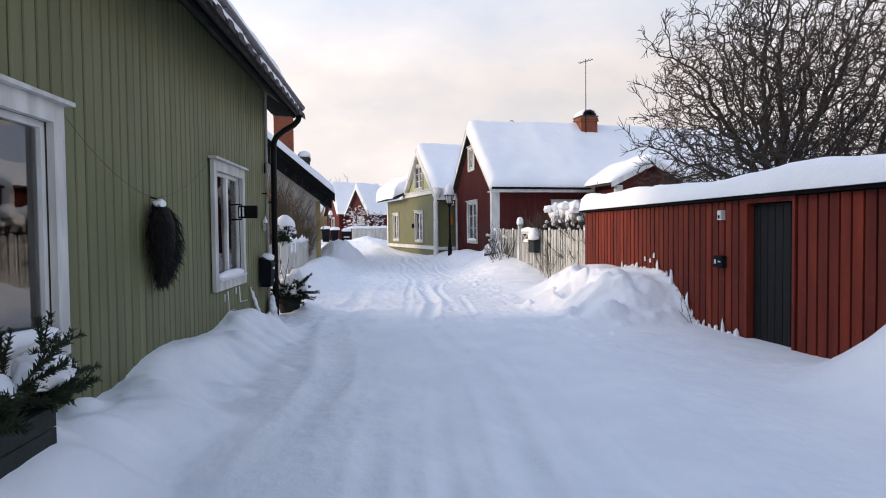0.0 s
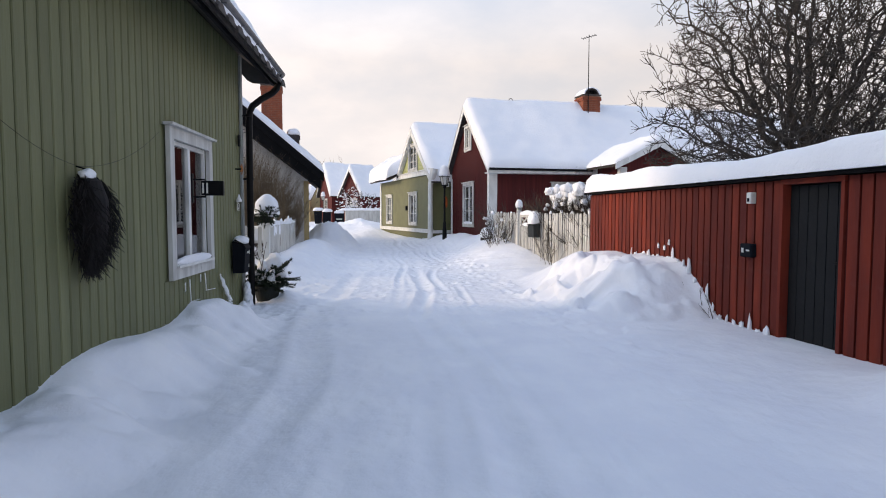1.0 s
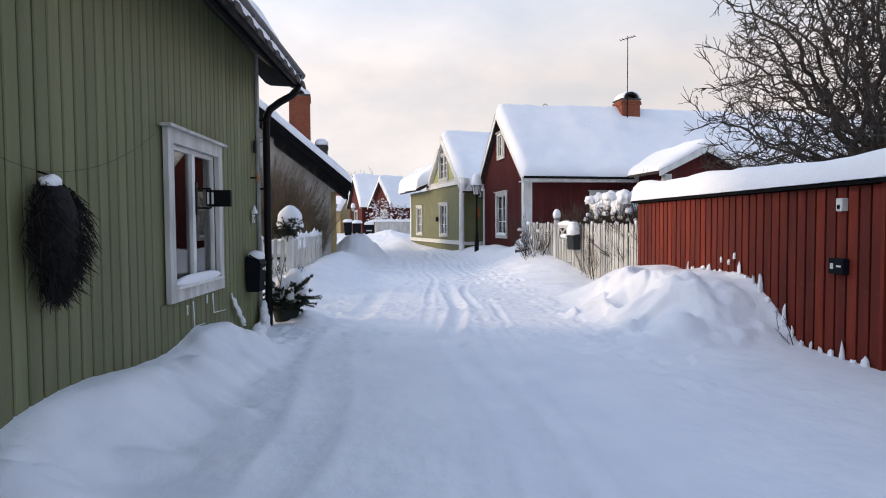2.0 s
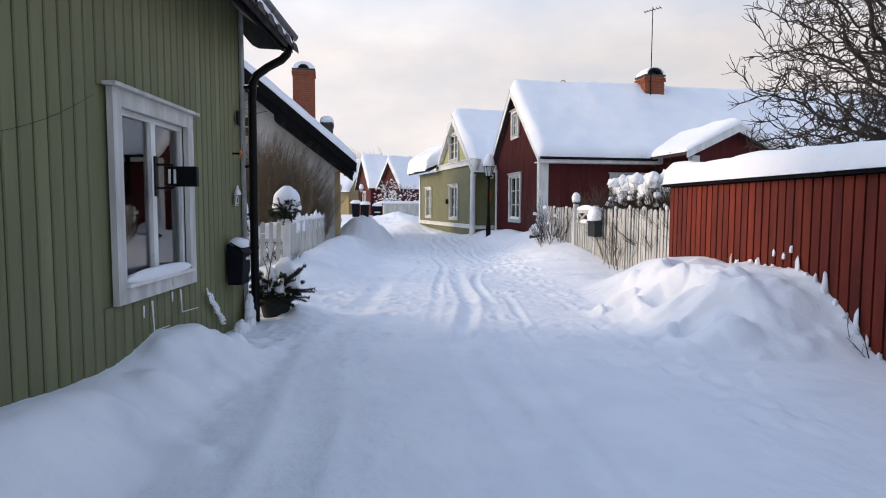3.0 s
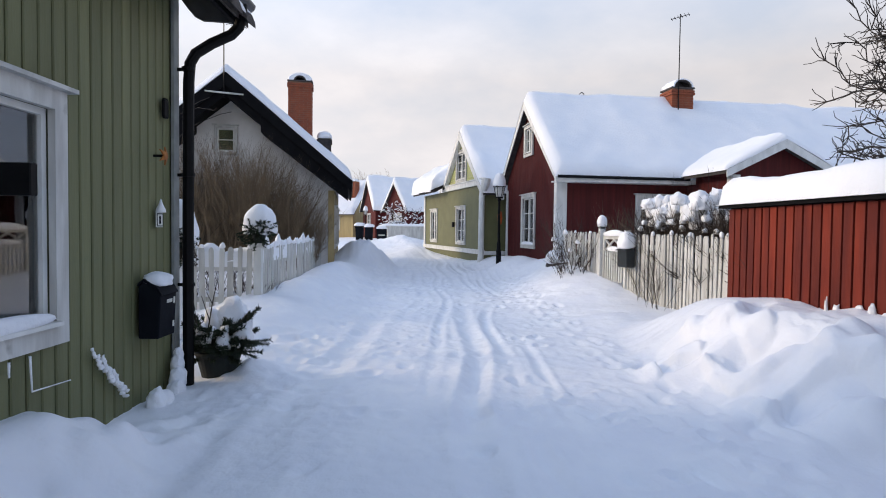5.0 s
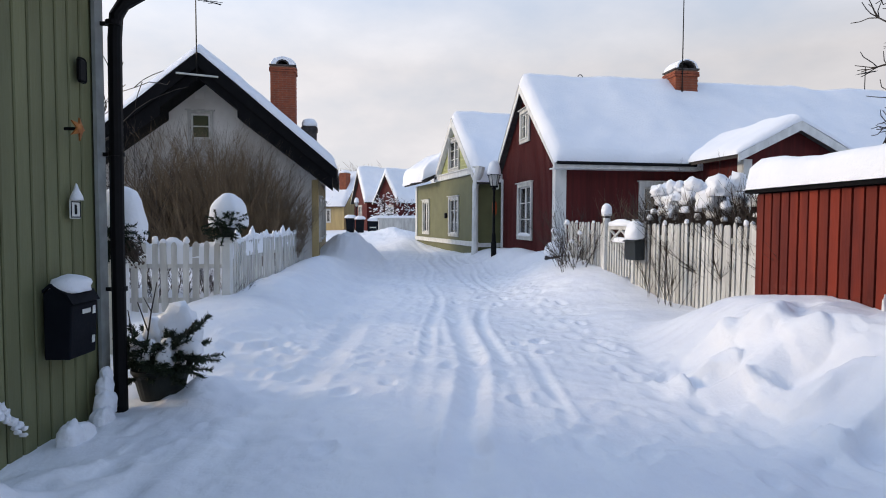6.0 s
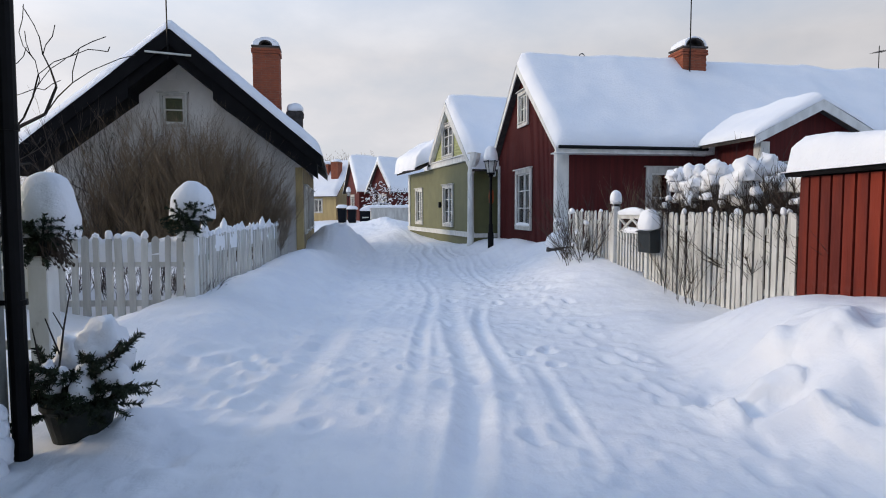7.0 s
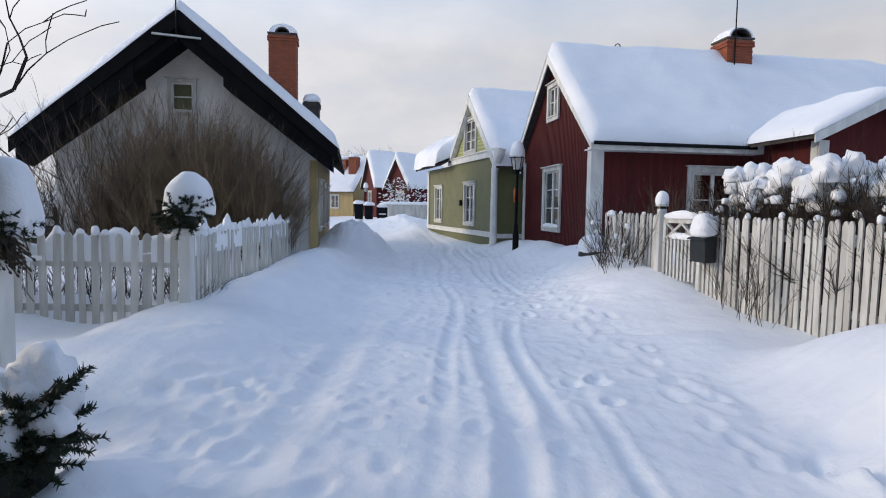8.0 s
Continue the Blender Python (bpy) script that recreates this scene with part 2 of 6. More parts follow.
def tubes(bm, segs, sides=4):
    """Tapered rods: rows of start, end, radius at start, radius at end."""
    for a, b, ra, rb in segs:
        a, b = Vector(a), Vector(b)
        d = b - a
        if d.length < 1e-5:
            continue
        d.normalize()
        u = d.orthogonal().normalized()
        v = d.cross(u)
        ring = []
        for p, r in ((a, ra), (b, rb)):
            ring.append([bm.verts.new(p + (u * math.cos(k * math.tau / sides) + v * math.sin(k * math.tau / sides)) * r) for k in range(sides)])
        for k in range(sides):
            j = (k + 1) % sides
            bm.faces.new((ring[0][k], ring[0][j], ring[1][j], ring[1][k]))
        bm.faces.new(ring[0][::-1])
        bm.faces.new(ring[1])
    return bm


def rods(name, segs, mat, parent, label="", sides=3):
    """Many thin rods at once, straight into a mesh."""
    n = len(segs)
    a = np.array([s[0] for s in segs], float)
    b = np.array([s[1] for s in segs], float)
    r = np.array([s[2:4] for s in segs], float)
    d = b - a
    d /= np.maximum(np.linalg.norm(d, axis=1), 1e-6)[:, None]
    h = np.where(np.abs(d[:, 2:3]) > 0.9, [[1.0, 0, 0]], [[0, 0, 1.0]])
    u = np.cross(d, h)
    u /= np.maximum(np.linalg.norm(u, axis=1), 1e-6)[:, None]
    v = np.cross(d, u)
    co = np.zeros((n, 2, sides, 3))
    for k in range(sides):
        w = u * math.cos(k * math.tau / sides) + v * math.sin(k * math.tau / sides)
        co[:, 0, k], co[:, 1, k] = a + w * r[:, :1], b + w * r[:, 1:]
    base = np.arange(n)[:, None] * 2 * sides
    faces = np.concatenate([base + np.array([k, (k + 1) % sides, sides + (k + 1) % sides, sides + k]) for k in range(sides)])
    me = bpy.data.meshes.new(name)
    me.from_pydata(co.reshape(-1, 3).tolist(), [], faces.tolist())
    me.materials.append(mat)
    ob = new(name, me)
    ob.parent = parent
    return tagged(ob, label)


def sweep(bm, pts, radius, sides=10):
    """A round pipe along a line of points."""
    pts = [Vector(p) for p in pts]
    rings = []
    for i, p in enumerate(pts):
        d = (pts[min(i + 1, len(pts) - 1)] - pts[max(i - 1, 0)]).normalized()
        u = d.cross(Vector((0.3, 0.9, 0.1))).normalized()
        v = d.cross(u)
        r = radius[i] if isinstance(radius, (list, tuple)) else radius
        rings.append([bm.verts.new(p + (u * math.cos(k * math.tau / sides) + v * math.sin(k * math.tau / sides)) * r) for k in range(sides)])
    for a, b in zip(rings, rings[1:]):
        for k in range(sides):
            bm.faces.new((a[k], a[(k + 1) % sides], b[(k + 1) % sides], b[k]))
    bm.faces.new(rings[0][::-1])
    bm.faces.new(rings[-1])
    return bm


def lathe(bm, profile, x=0, y=0, z=0, sides=20):
    rings = [[bm.verts.new((x + r * math.cos(k * math.tau / sides), y + r * math.sin(k * math.tau / sides), z + h)) for k in range(sides)] for r, h in profile]
    for a, b in zip(rings, rings[1:]):
        for k in range(sides):
            bm.faces.new((a[k], a[(k + 1) % sides], b[(k + 1) % sides], b[k]))
    bm.faces.new(rings[0][::-1])
    bm.faces.new(rings[-1])
    return bm


def lump(bm, x, y, z, rx, ry, rz, seed=0, rough=0.14, sub=3, flat=0.35):
    """A cap of snow: a dome with a flat, slightly hanging underside."""
    vs = bmesh.ops.create_icosphere(bm, subdivisions=sub, radius=1.0)["verts"]
    off = Vector((seed * 3.7, seed * 1.9, seed * 5.3))
    for v in vs:
        c = v.co.copy()
        k = 1 + rough * (noise.noise(c * 1.6 + off) + 0.5 * noise.noise(c * 4.1 + off))
        c = c * k
        if c.z < -flat:
            c.z = -flat + (c.z + flat) * 0.12
        e = 0.8
        c.x = math.copysign(abs(c.x) ** e, c.x)
        c.y = math.copysign(abs(c.y) ** e, c.y)
        v.co = Vector((x + c.x * rx, y + c.y * ry, z + (c.z + flat) * rz))
    return bm


def vnoise(x, y, seed=0):
    """Smooth lattice noise, 0 to 1, for arrays."""
    xi, yi = np.floor(x), np.floor(y)
    fx, fy = x - xi, y - yi
    fx, fy = fx * fx * (3 - 2 * fx), fy * fy * (3 - 2 * fy)

    def h(a, b):
        s = np.sin(a * 127.1 + b * 311.7 + seed * 74.7) * 43758.5453
        return s - np.floor(s)

    return (h(xi, yi) * (1 - fx) + h(xi + 1, yi) * fx) * (1 - fy) + (h(xi, yi + 1) * (1 - fx) + h(xi + 1, yi + 1) * fx) * fy


def fbm(x, y, seed=0, octaves=4):
    s, a, t = 0.0, 0.5, 0.0
    for k in range(octaves):
        s, t = s + a * vnoise(x * 2**k, y * 2**k, seed + k), t + a
        a *= 0.5
    return s / t - 0.5


def step(a, b, v):
    t = np.clip((v - a) / (b - a), 0, 1)
    return t * t * (3 - 2 * t)


def grid_mesh(name, px, py, pz, mat, smooth=True):
    """A sheet from 2D arrays."""
    ny, nx = px.shape
    idx = np.arange(nx * ny).reshape(ny, nx)
    faces = np.stack([idx[:-1, :-1], idx[:-1, 1:], idx[1:, 1:], idx[1:, :-1]], -1).reshape(-1, 4)
    me = bpy.data.meshes.new(name)
    me.from_pydata(np.stack([px, py, pz], -1).reshape(-1, 3).tolist(), [], faces.tolist())
    me.materials.append(mat)
    if smooth:
        me.polygons.foreach_set("use_smooth", [True] * len(me.polygons))
    return me


def snow_sheet(name, place, s0, s1, l0, l1, line, thick, parent, seed=0, ns=60, nl=60, edge=0.22, wob=0.05, label=""):
    """Snow lying on a roof: place maps across, along and height to a point; line gives the roof's height across it."""
    s = np.concatenate([[s0], np.linspace(s0, s1, ns), [s1]])
    l = np.concatenate([[l0], np.linspace(l0, l1, nl), [l1]])
    S, L = np.meshgrid(s, l)
    d = np.minimum(np.minimum(S - s0, s1 - S), np.minimum(L - l0, l1 - L))
    rise = np.sqrt(np.clip(1 - (1 - np.clip(d / edge, 0, 1)) ** 2, 0, 1))
    T = thick * rise * (1 + 0.9 * fbm(S * 0.6, L * 0.6, seed)) + wob * fbm(S * 1.8, L * 1.8, seed + 5) * rise
    hang = wob * 1.2 * fbm(S * 1.2 + 3, L * 1.2, seed + 9) * (1 - step(0, 0.3, d))
    Z = np.vectorize(line)(S) + 0.012 + T * 1.15
    Z[0], Z[-1] = np.vectorize(line)(S[0]) + 0.004, np.vectorize(line)(S[-1]) + 0.004
    Z[:, 0], Z[:, -1] = line(s0) + 0.004, line(s1) + 0.004
    S2, L2 = S + hang * np.sign(S - (s0 + s1) / 2), L
    P = np.array([[place(a, b, c) for a, b, c in zip(r1, r2, r3)] for r1, r2, r3 in zip(S2, L2, Z)])
    ob = new(name, grid_mesh(name, P[..., 0], P[..., 1], P[..., 2], SNOW))
    ob.parent = parent
    return tagged(ob, label)


def pierced(bm, place, s0, s1, z0, top, holes, depth, breaks=()):
    """A wall along s with openings (s0, s1, z0, z1) right through it; top gives its height; place maps s, depth and z to a point."""
    cuts = sorted({s0, s1, *breaks, *(h[0] for h in holes), *(h[1] for h in holes)})
    for a, b in zip(cuts, cuts[1:]):
        mid = (a + b) / 2
        spans, z = [], z0
        for h in sorted((h for h in holes if h[0] < mid < h[1]), key=lambda h: h[2]):
            spans.append((z, z, h[2], h[2]))
            z = h[3]
        spans.append((z, z, top(b), top(a)))
        for q in spans:
            if q[2] - q[0] > 1e-4 or q[3] - q[1] > 1e-4:
                pts = [place(a, 0, q[0]), place(b, 0, q[1]), place(b, 0, q[2]), place(a, 0, q[3])]
                d = Vector(place(a, depth, q[0])) - Vector(place(a, 0, q[0]))
                prism(bm, pts, d)
    bmesh.ops.remove_doubles(bm, verts=bm.verts, dist=1e-4)
    return bm


def window(parent, place, s0, s1, z0, z1, bars=1, cross=1, casing=0.1, snow=True, seed=0, deep=0.2, cloth=0.0, cap=True, name="window", blind=0.0):
    """A cased window: s runs along the wall, d out of it. The parts hang under the window, which hangs under its house."""
    def bx(bm, a, b, d0, d1, e, f):
        p, q = Vector(place(a, d0, e)), Vector(place(b, d1, f))
        box(bm, min(p.x, q.x), max(p.x, q.x), min(p.y, q.y), max(p.y, q.y), min(p.z, q.z), max(p.z, q.z))

    bm = bmesh.new()
    pierced(bm, lambda s, d, z: place(s, 0.002 + d, z), s0 - casing, s1 + casing, z0 - casing * 1.2, lambda s: z1 + casing, ((s0, s1, z0 - 0.031, z1),), 0.048)
    win = part(name, bm, WHITE_OLD, parent, "white wooden window with moulded casing")
    bm = bmesh.new()
    t = 0.045
    bx(bm, s0, s0 + t, -0.07, -0.01, z0, z1)
    bx(bm, s1 - t, s1, -0.07, -0.01, z0, z1)
    bx(bm, s0 + t, s1 - t, -0.07, -0.01, z0, z0 + t)
    bx(bm, s0 + t, s1 - t, -0.07, -0.01, z1 - t, z1)
    for k in range(bars):
        c = s0 + (s1 - s0) * (k + 1) / (bars + 1)
        bx(bm, c - 0.04, c + 0.04, -0.072, -0.004, z0 + t, z1 - t)
    for k in range(cross):
        c = z0 + (z1 - z0) * (k + 1) / (cross + 1)
        bx(bm, s0 + t, s1 - t, -0.058, -0.02, c - 0.013, c + 0.013)
    part("window_frame", bm, WHITE, win)
    bm = bmesh.new()
    bx(bm, s0 + 0.01, s1 - 0.01, -0.045, -0.04, z0 + 0.01, z1 - 0.01)
    pane = part("pane", bm, GLASS, win, "reflecting window glass")
    pane.visible_shadow = False
    bm = bmesh.new()
    bx(bm, s0 - 0.02, s1 + 0.02, -0.03, 0.085, z0 - 0.03, z0 - 0.003)
    part("window_sill", bm, WHITE, win)
    if cap:
        bm = bmesh.new()
        bx(bm, s0 - casing - 0.05, s1 + casing + 0.05, 0.0, 0.1, z1 + casing + 0.002, z1 + casing + 0.03)
        part("drip_cap", bm, WHITE_OLD, win)
    if snow:
        bm = bmesh.new()
        p, q = Vector(place(s0, 0.0, z0)), Vector(place(s1, 0.07, z0))
        lump(bm, (p.x + q.x) / 2, (p.y + q.y) / 2, z0 - 0.005, max(abs(q.x - p.x) / 2, 0.05), max(abs(q.y - p.y) / 2, 0.05), 0.07, seed, 0.1, 3)
        part("sill_snow", bm, SNOW, win, smooth=True)
    if blind:
        bm = bmesh.new()
        bx(bm, s0 + 0.02, s1 - 0.02, -0.12, -0.11, z1 - blind, z1 - 0.02)
        part("roller_blind", bm, BLIND, win, "blue-grey roller blind")
        bm = bmesh.new()
        n = 40
        cols = []
        for k in range(n):
            s = s0 + 0.03 + (s1 - s0 - 0.06) * k / (n - 1)
            d = -0.14 + 0.015 * math.sin(k * 1.3)
            cols.append((bm.verts.new(place(s, d, z0 + 0.02)), bm.verts.new(place(s, d, z0 + 0.36 + 0.02 * math.sin(k * 0.9)))))
        for u, v in zip(cols, cols[1:]):
            bm.faces.new((u[0], v[0], v[1], u[1]))
        part("lace_curtain", bm, CLOTH, win, "white half curtain", smooth=True)
    if cloth:
        n = 28
        wide = (s1 - s0) * cloth
        for a, b in ((s0, s0 + wide), (s1 - wide, s1)):
            bm = bmesh.new()
            cols = []
            for k in range(n):
                s = a + (b - a) * k / (n - 1)
                d = -0.16 + 0.025 * math.sin(k * 1.7)
                cols.append((bm.verts.new(place(s, d, z0 + 0.02)), bm.verts.new(place(s, d, z1))))
            for u, v in zip(cols, cols[1:]):
                bm.faces.new((u[0], v[0], v[1], u[1]))
            part("curtain", bm, CLOTH, win, "white gathered curtain", smooth=True)
    return win


def gable_deck(bm, place, s0, s1, mid, l0, l1, line, thick):
    pts = [place(s0, l0, line(s0)), place(mid, l0, line(mid)), place(s1, l0, line(s1)), place(s1, l0, line(s1) - thick), place(mid, l0, line(mid) - thick), place(s0, l0, line(s0) - thick)]
    d = Vector(place(mid, l1, 0)) - Vector(place(mid, l0, 0))
    a, b = [pts[0], pts[1], pts[4], pts[5]], [pts[1], pts[2], pts[3], pts[4]]
    prism(bm, a, d)
    prism(bm, b, d)
    return bm


def chimney(parent, x, y, z0, w, d, h, mat=BRICK, rows=True, cap=True, seed=0, name="chimney", hole=0.25):
    """Brick courses with recessed joints, a corbel, a rounded hood and its snow."""
    bm = boxes((x - w / 2 + 0.008, x + w / 2 - 0.008, y - d / 2 + 0.008, y + d / 2 - 0.008, z0, z0 + h))
    ch = part(name, bm, MORTAR if mat is BRICK else mat, parent, "brick chimney with a snow-capped hood")
    bm = bmesh.new()
    c = 0.078
    k = 0
    while z0 + (k + 1) * c < z0 + h:
        z = z0 + k * c
        e = 0.035 if k * c > h - 0.22 else 0.0
        n = max(int(w / 0.25), 2)
        for side in (-1, 1):
            for j in range(n + 1):
                a = -w / 2 - e + (j - (0.5 if k % 2 else 0)) * (w + 2 * e) / n
                b = min(a + (w + 2 * e) / n - 0.012, w / 2 + e)
                a = max(a, -w / 2 - e)
                if b - a > 0.03:
                    yy = y + side * (d / 2 + e)
                    box(bm, x + a, x + b, min(yy, yy - side * 0.05), max(yy, yy - side * 0.05), z, z + c - 0.012)
            for j in range(n + 1):
                a = -d / 2 - e + 0.055 + (j - (0 if k % 2 else 0.5)) * (d + 2 * e - 0.11) / n
                b = min(a + (d + 2 * e - 0.11) / n - 0.012, d / 2 + e - 0.055)
                a = max(a, -d / 2 - e + 0.055)
                if b - a > 0.03:
                    xx = x + side * (w / 2 + e)
                    box(bm, min(xx, xx - side * 0.05), max(xx, xx - side * 0.05), y + a, y + b, z, z + c - 0.012)
        k += 1
    part("brickwork", bm, mat, ch)
    top = z0 + h
    if cap:
        n = 14
        arch = lambda r, h, yy, zz: [(x + r * math.cos(math.pi * i / n), yy, zz + h * math.sin(math.pi * i / n)) for i in range(n + 1)]
        bm = prism(bmesh.new(), arch(hole * w + 0.05, hole * w * 0.8 + 0.04, y - d / 2, top + 0.05) + arch(hole * w, hole * w * 0.8, y - d / 2, top + 0.05)[::-1], (0, d, 0))
        box(bm, x - w / 2 - 0.03, x + w / 2 + 0.03, y - d / 2 - 0.03, y + d / 2 + 0.03, top, top + 0.05)
        box(bm, x - hole * w, x + hole * w, y - 0.02, y + 0.02, top + 0.05, top + 0.04 + hole * w * 0.75)
        part("hood", bm, SOOT, ch, "sooty arched hood")
        bm = bmesh.new()
        rings = []
        for yy, k in ((-d / 2 - 0.03, 0.9), (-d / 2 + 0.05, 1.0), (d / 2 - 0.05, 1.0), (d / 2 + 0.03, 0.9)):
            wob = [1 + 0.06 * noise.noise(Vector((i * 0.5 + seed, yy * 3, seed))) for i in range(n + 1)]
            out = [(x + (p[0] - x) * f, p[1], top + 0.045 + (p[2] - top - 0.045) * f) for p, f in zip(arch(w * 0.53 * k, 0.30 * k, y + yy, top + 0.045), wob)]
            rings.append([bm.verts.new(p) for p in out + arch(hole * w + 0.052, hole * w * 0.8 + 0.042, y + yy, top + 0.045)[::-1]])
        for p, q in zip(rings, rings[1:]):
            for i in range(len(p)):
                j = (i + 1) % len(p)
                bm.faces.new((p[i], p[j], q[j], q[i]))
        bm.faces.new(rings[0])
        bm.faces.new(rings[-1][::-1])
        part("hood_snow", bm, SNOW, ch)
    else:
        bm = bmesh.new()
        lump(bm, x, y, top, w * 0.58, d * 0.58, 0.22, seed, 0.1, 3, 0.3)
        part("hood_snow", bm, SNOW, ch, smooth=True)
    return ch

# ---- ground: one sheet of snow ----


def axis(*runs):
    out = []
    for a, b, d in runs:
        out += list(np.arange(a, b, d))
    return np.array(out + [runs[-1][1]])


gx = axis((-600, -120, 120), (-120, -24, 12), (-24, -9, 1.5), (-9, -3.4, 0.16), (-3.4, 5.2, 0.032), (5.2, 12, 0.3), (12, 36, 3), (36, 120, 12), (120, 600, 120))
gy = axis((-300, -30, 45), (-30, -4, 2), (-4, 2, 0.3), (2, 21, 0.034), (21, 44, 0.18), (44, 90, 1.5), (90, 200, 11), (200, 900, 140))
GX, GY = np.meshgrid(gx, gy)


def shed_x(y):
    return 4.42 + 0.055 * (13.36 - y)


def fence_x(y):
    return 4.58 - 0.205 * (y - 13.9)


def ground_height(x, y):
    n1, n2, n3 = fbm(x * 0.55, y * 0.55, 1), fbm(x * 1.6, y * 1.6, 2), fbm(x * 5, y * 5, 3)
    z = 0.014 * np.clip(y - 15, 0, 36) + 0.04 * n1
    # bank along the green house, thrown up by the plough
    edge = -1.28 + 0.35 * fbm(y * 0.9, y * 0 + 4, 7) * 2
    amp = (0.33 + 0.05 * step(6.0, 8.0, y) + 0.07 * np.sin(y * 2.3 + 0.6)) * (1 - step(8.05, 9.5, y)) * (1 - step(40, 60, -y))
    z = z + amp * step(0.0, 0.75, edge - x) * (x > -30) + 0.05 * n2 * step(edge + 0.2, edge - 0.3, x) * (y < 10)
    # yard and bank by the picket fence
    far = step(11.0, 14.5, y) * (1 - step(24, 27, y))
    z = z + far * (0.36 * step(0.9, 2.6, -x) + 0.05 * n2 * step(1.0, 2.0, -x))
    z = z + far * 0.20 * step(15.2, 17.5, y) * np.exp(-(((x + 2.25) / 0.5) ** 2)) * (0.75 + 0.5 * np.sin(y * 1.3))
    z = z - far * 0.17 * np.exp(-(((x + 3.9) / 0.6) ** 2) - ((y - 14.6) / 0.8) ** 2)
    z = z - 0.14 * step(12.8, 14.0, y) * (1 - step(14.9, 15.7, y)) * step(2.9, 3.6, -x)
    z = z + (0.62 + 0.5 * n2 + 0.25 * n3) * np.exp(-((((x + 2.3) / 0.95) ** 2 + ((y - 25.6) / 1.5) ** 2) ** 1.9))
    z = z + 0.26 * np.exp(-(((x - 2.3) / 0.9) ** 2) - ((y - 23.3) / 0.9) ** 2)
    z = z + 0.25 * np.exp(-(((x + 1.0) / 0.9) ** 2) - ((y - 34) / 4.0) ** 2) + (0.62 + 0.25 * n2) * np.exp(-(((x + 2.2) / 2.3) ** 2) - ((y - 40.5) / 3.2) ** 2)
    z = z + 0.16 * np.exp(-(((x + 1.55) / 0.28) ** 2) - ((y - 11.1) / 0.35) ** 2)
    # ploughed heap against the shed
    toe = 2.6 + 0.4 * fbm(y * 0.8, y * 0 + 1, 21) * 2 + 0.15 * n2
    heap = step(8.6, 9.75, y + 0.35 * n2) * (1 - 0.16 * step(12.0, 13.4, y))
    lumps = 0.05 * n2 + 0.015 * n3 + 0.07 * np.abs(fbm(x * 1.1, y * 1.1, 31)) * 2
    # broken slabs thrown up by the plough on the face towards the lane
    wx, wy = x + 0.25 * n2, y + 0.25 * fbm(x * 1.6 + 9, y * 1.6, 52)
    slab = step(0.42, 0.56, vnoise(wx * 2.1, wy * 1.7, 51)) * 0.12 + step(0.45, 0.55, vnoise(wx * 4.3, wy * 3.7, 53)) * 0.06
    face_of = step(-0.1, 0.35, x - toe) * (1 - 0.75 * step(0.9, 1.5, x - toe)) * (1 - step(11.2, 12.4, y))
    z = z + heap * (1 - step(12.9, 14.3, y)) * (step(0.0, 1.35, x - toe) * (0.72 + lumps * (1.2 - 0.8 * step(11.0, 12.2, y))) + face_of * (slab - 0.10))
    z = z + 0.035 * step(0.5, 0.62, vnoise(wx * 3.1, wy * 3.1, 55)) * step(2.2, 2.9, x) * (1 - step(3.4, 4.0, x)) * step(6.2, 7.5, y) * (1 - step(9.5, 11, y))
    # verge in front of the white fence and the red house
    verge = step(12.8, 14.8, y) * (1 - step(20.0, 23.0, y))
    z = z + verge * step(1.5, 3.7, x) * (0.20 + 0.38 * step(15, 20.5, y) + 0.14 * step(15.5, 17.0, y) * (1 - step(19, 21, y))) + verge * 0.04 * n2
    z = z + step(20.0, 22.0, y) * (1 - step(26.0, 29.0, y)) * step(-1.5, -0.25, x - (3.55 - 0.14 * (y - 21.4))) * 0.46
    z = z + step(26.0, 28.0, y) * step(-1.2, -0.2, x - (2.0 - 0.277 * (y - 27))) * 0.1
    # heap by the camera's start and the yards behind the walls
    z = z + 0.95 * np.exp(-(((x - 4.7) / 0.62) ** 2) - ((y - 4.4) / 0.85) ** 2) + 0.05 * n2 * step(3.4, 4.2, x) * (y < 6)
    z = z + 0.35 * step(5.4, 6.6, x)
    # wheel ruts and the smooth lane between them
    w = 0.10 * np.sin(y * 0.45) + 0.06 * np.sin(y * 1.1 + 1)
    lane = (1 - step(2.1, 2.8, np.abs(x - 0.3))) * (1 - 0.7 * step(20, 34, y))
    bend = np.clip(y - 20, 0, 40) ** 2 * 0.006
    for c, wd, dp in ((-1.2, 0.12, 0.010), (-0.75, 0.15, 0.030), (-0.2, 0.09, 0.020), (0.36, 0.07, 0.024), (0.79, 0.11, 0.042), (1.18, 0.07, 0.032), (1.55, 0.06, 0.030)):
        u = x + bend - c - w - 0.05 * np.sin(y * 0.8 + c * 5)
        z = z + lane * dp * (-np.exp(-((u / wd) ** 2)) + 0.55 * np.exp(-(((np.abs(u) - 1.6 * wd) / (0.5 * wd)) ** 2))) * 1.8 * step(0.15, 0.9, vnoise(y * 0.35, y * 0 + c * 9, 11)) * (0.5 + vnoise(y * 2.5, x * 3, 12)) * (0.42 + 0.22 * step(6, 11, y))
    z = z + lane * (0.014 * n2 + 0.013 * n3 + 0.018 * fbm(x * 13, y * 9, 41)) * (0.5 + 0.5 * step(7, 11, y))
    z = z + 0.035 * n2 * step(0.9, 2.5, np.abs(x - 0.3)) + 0.012 * n3
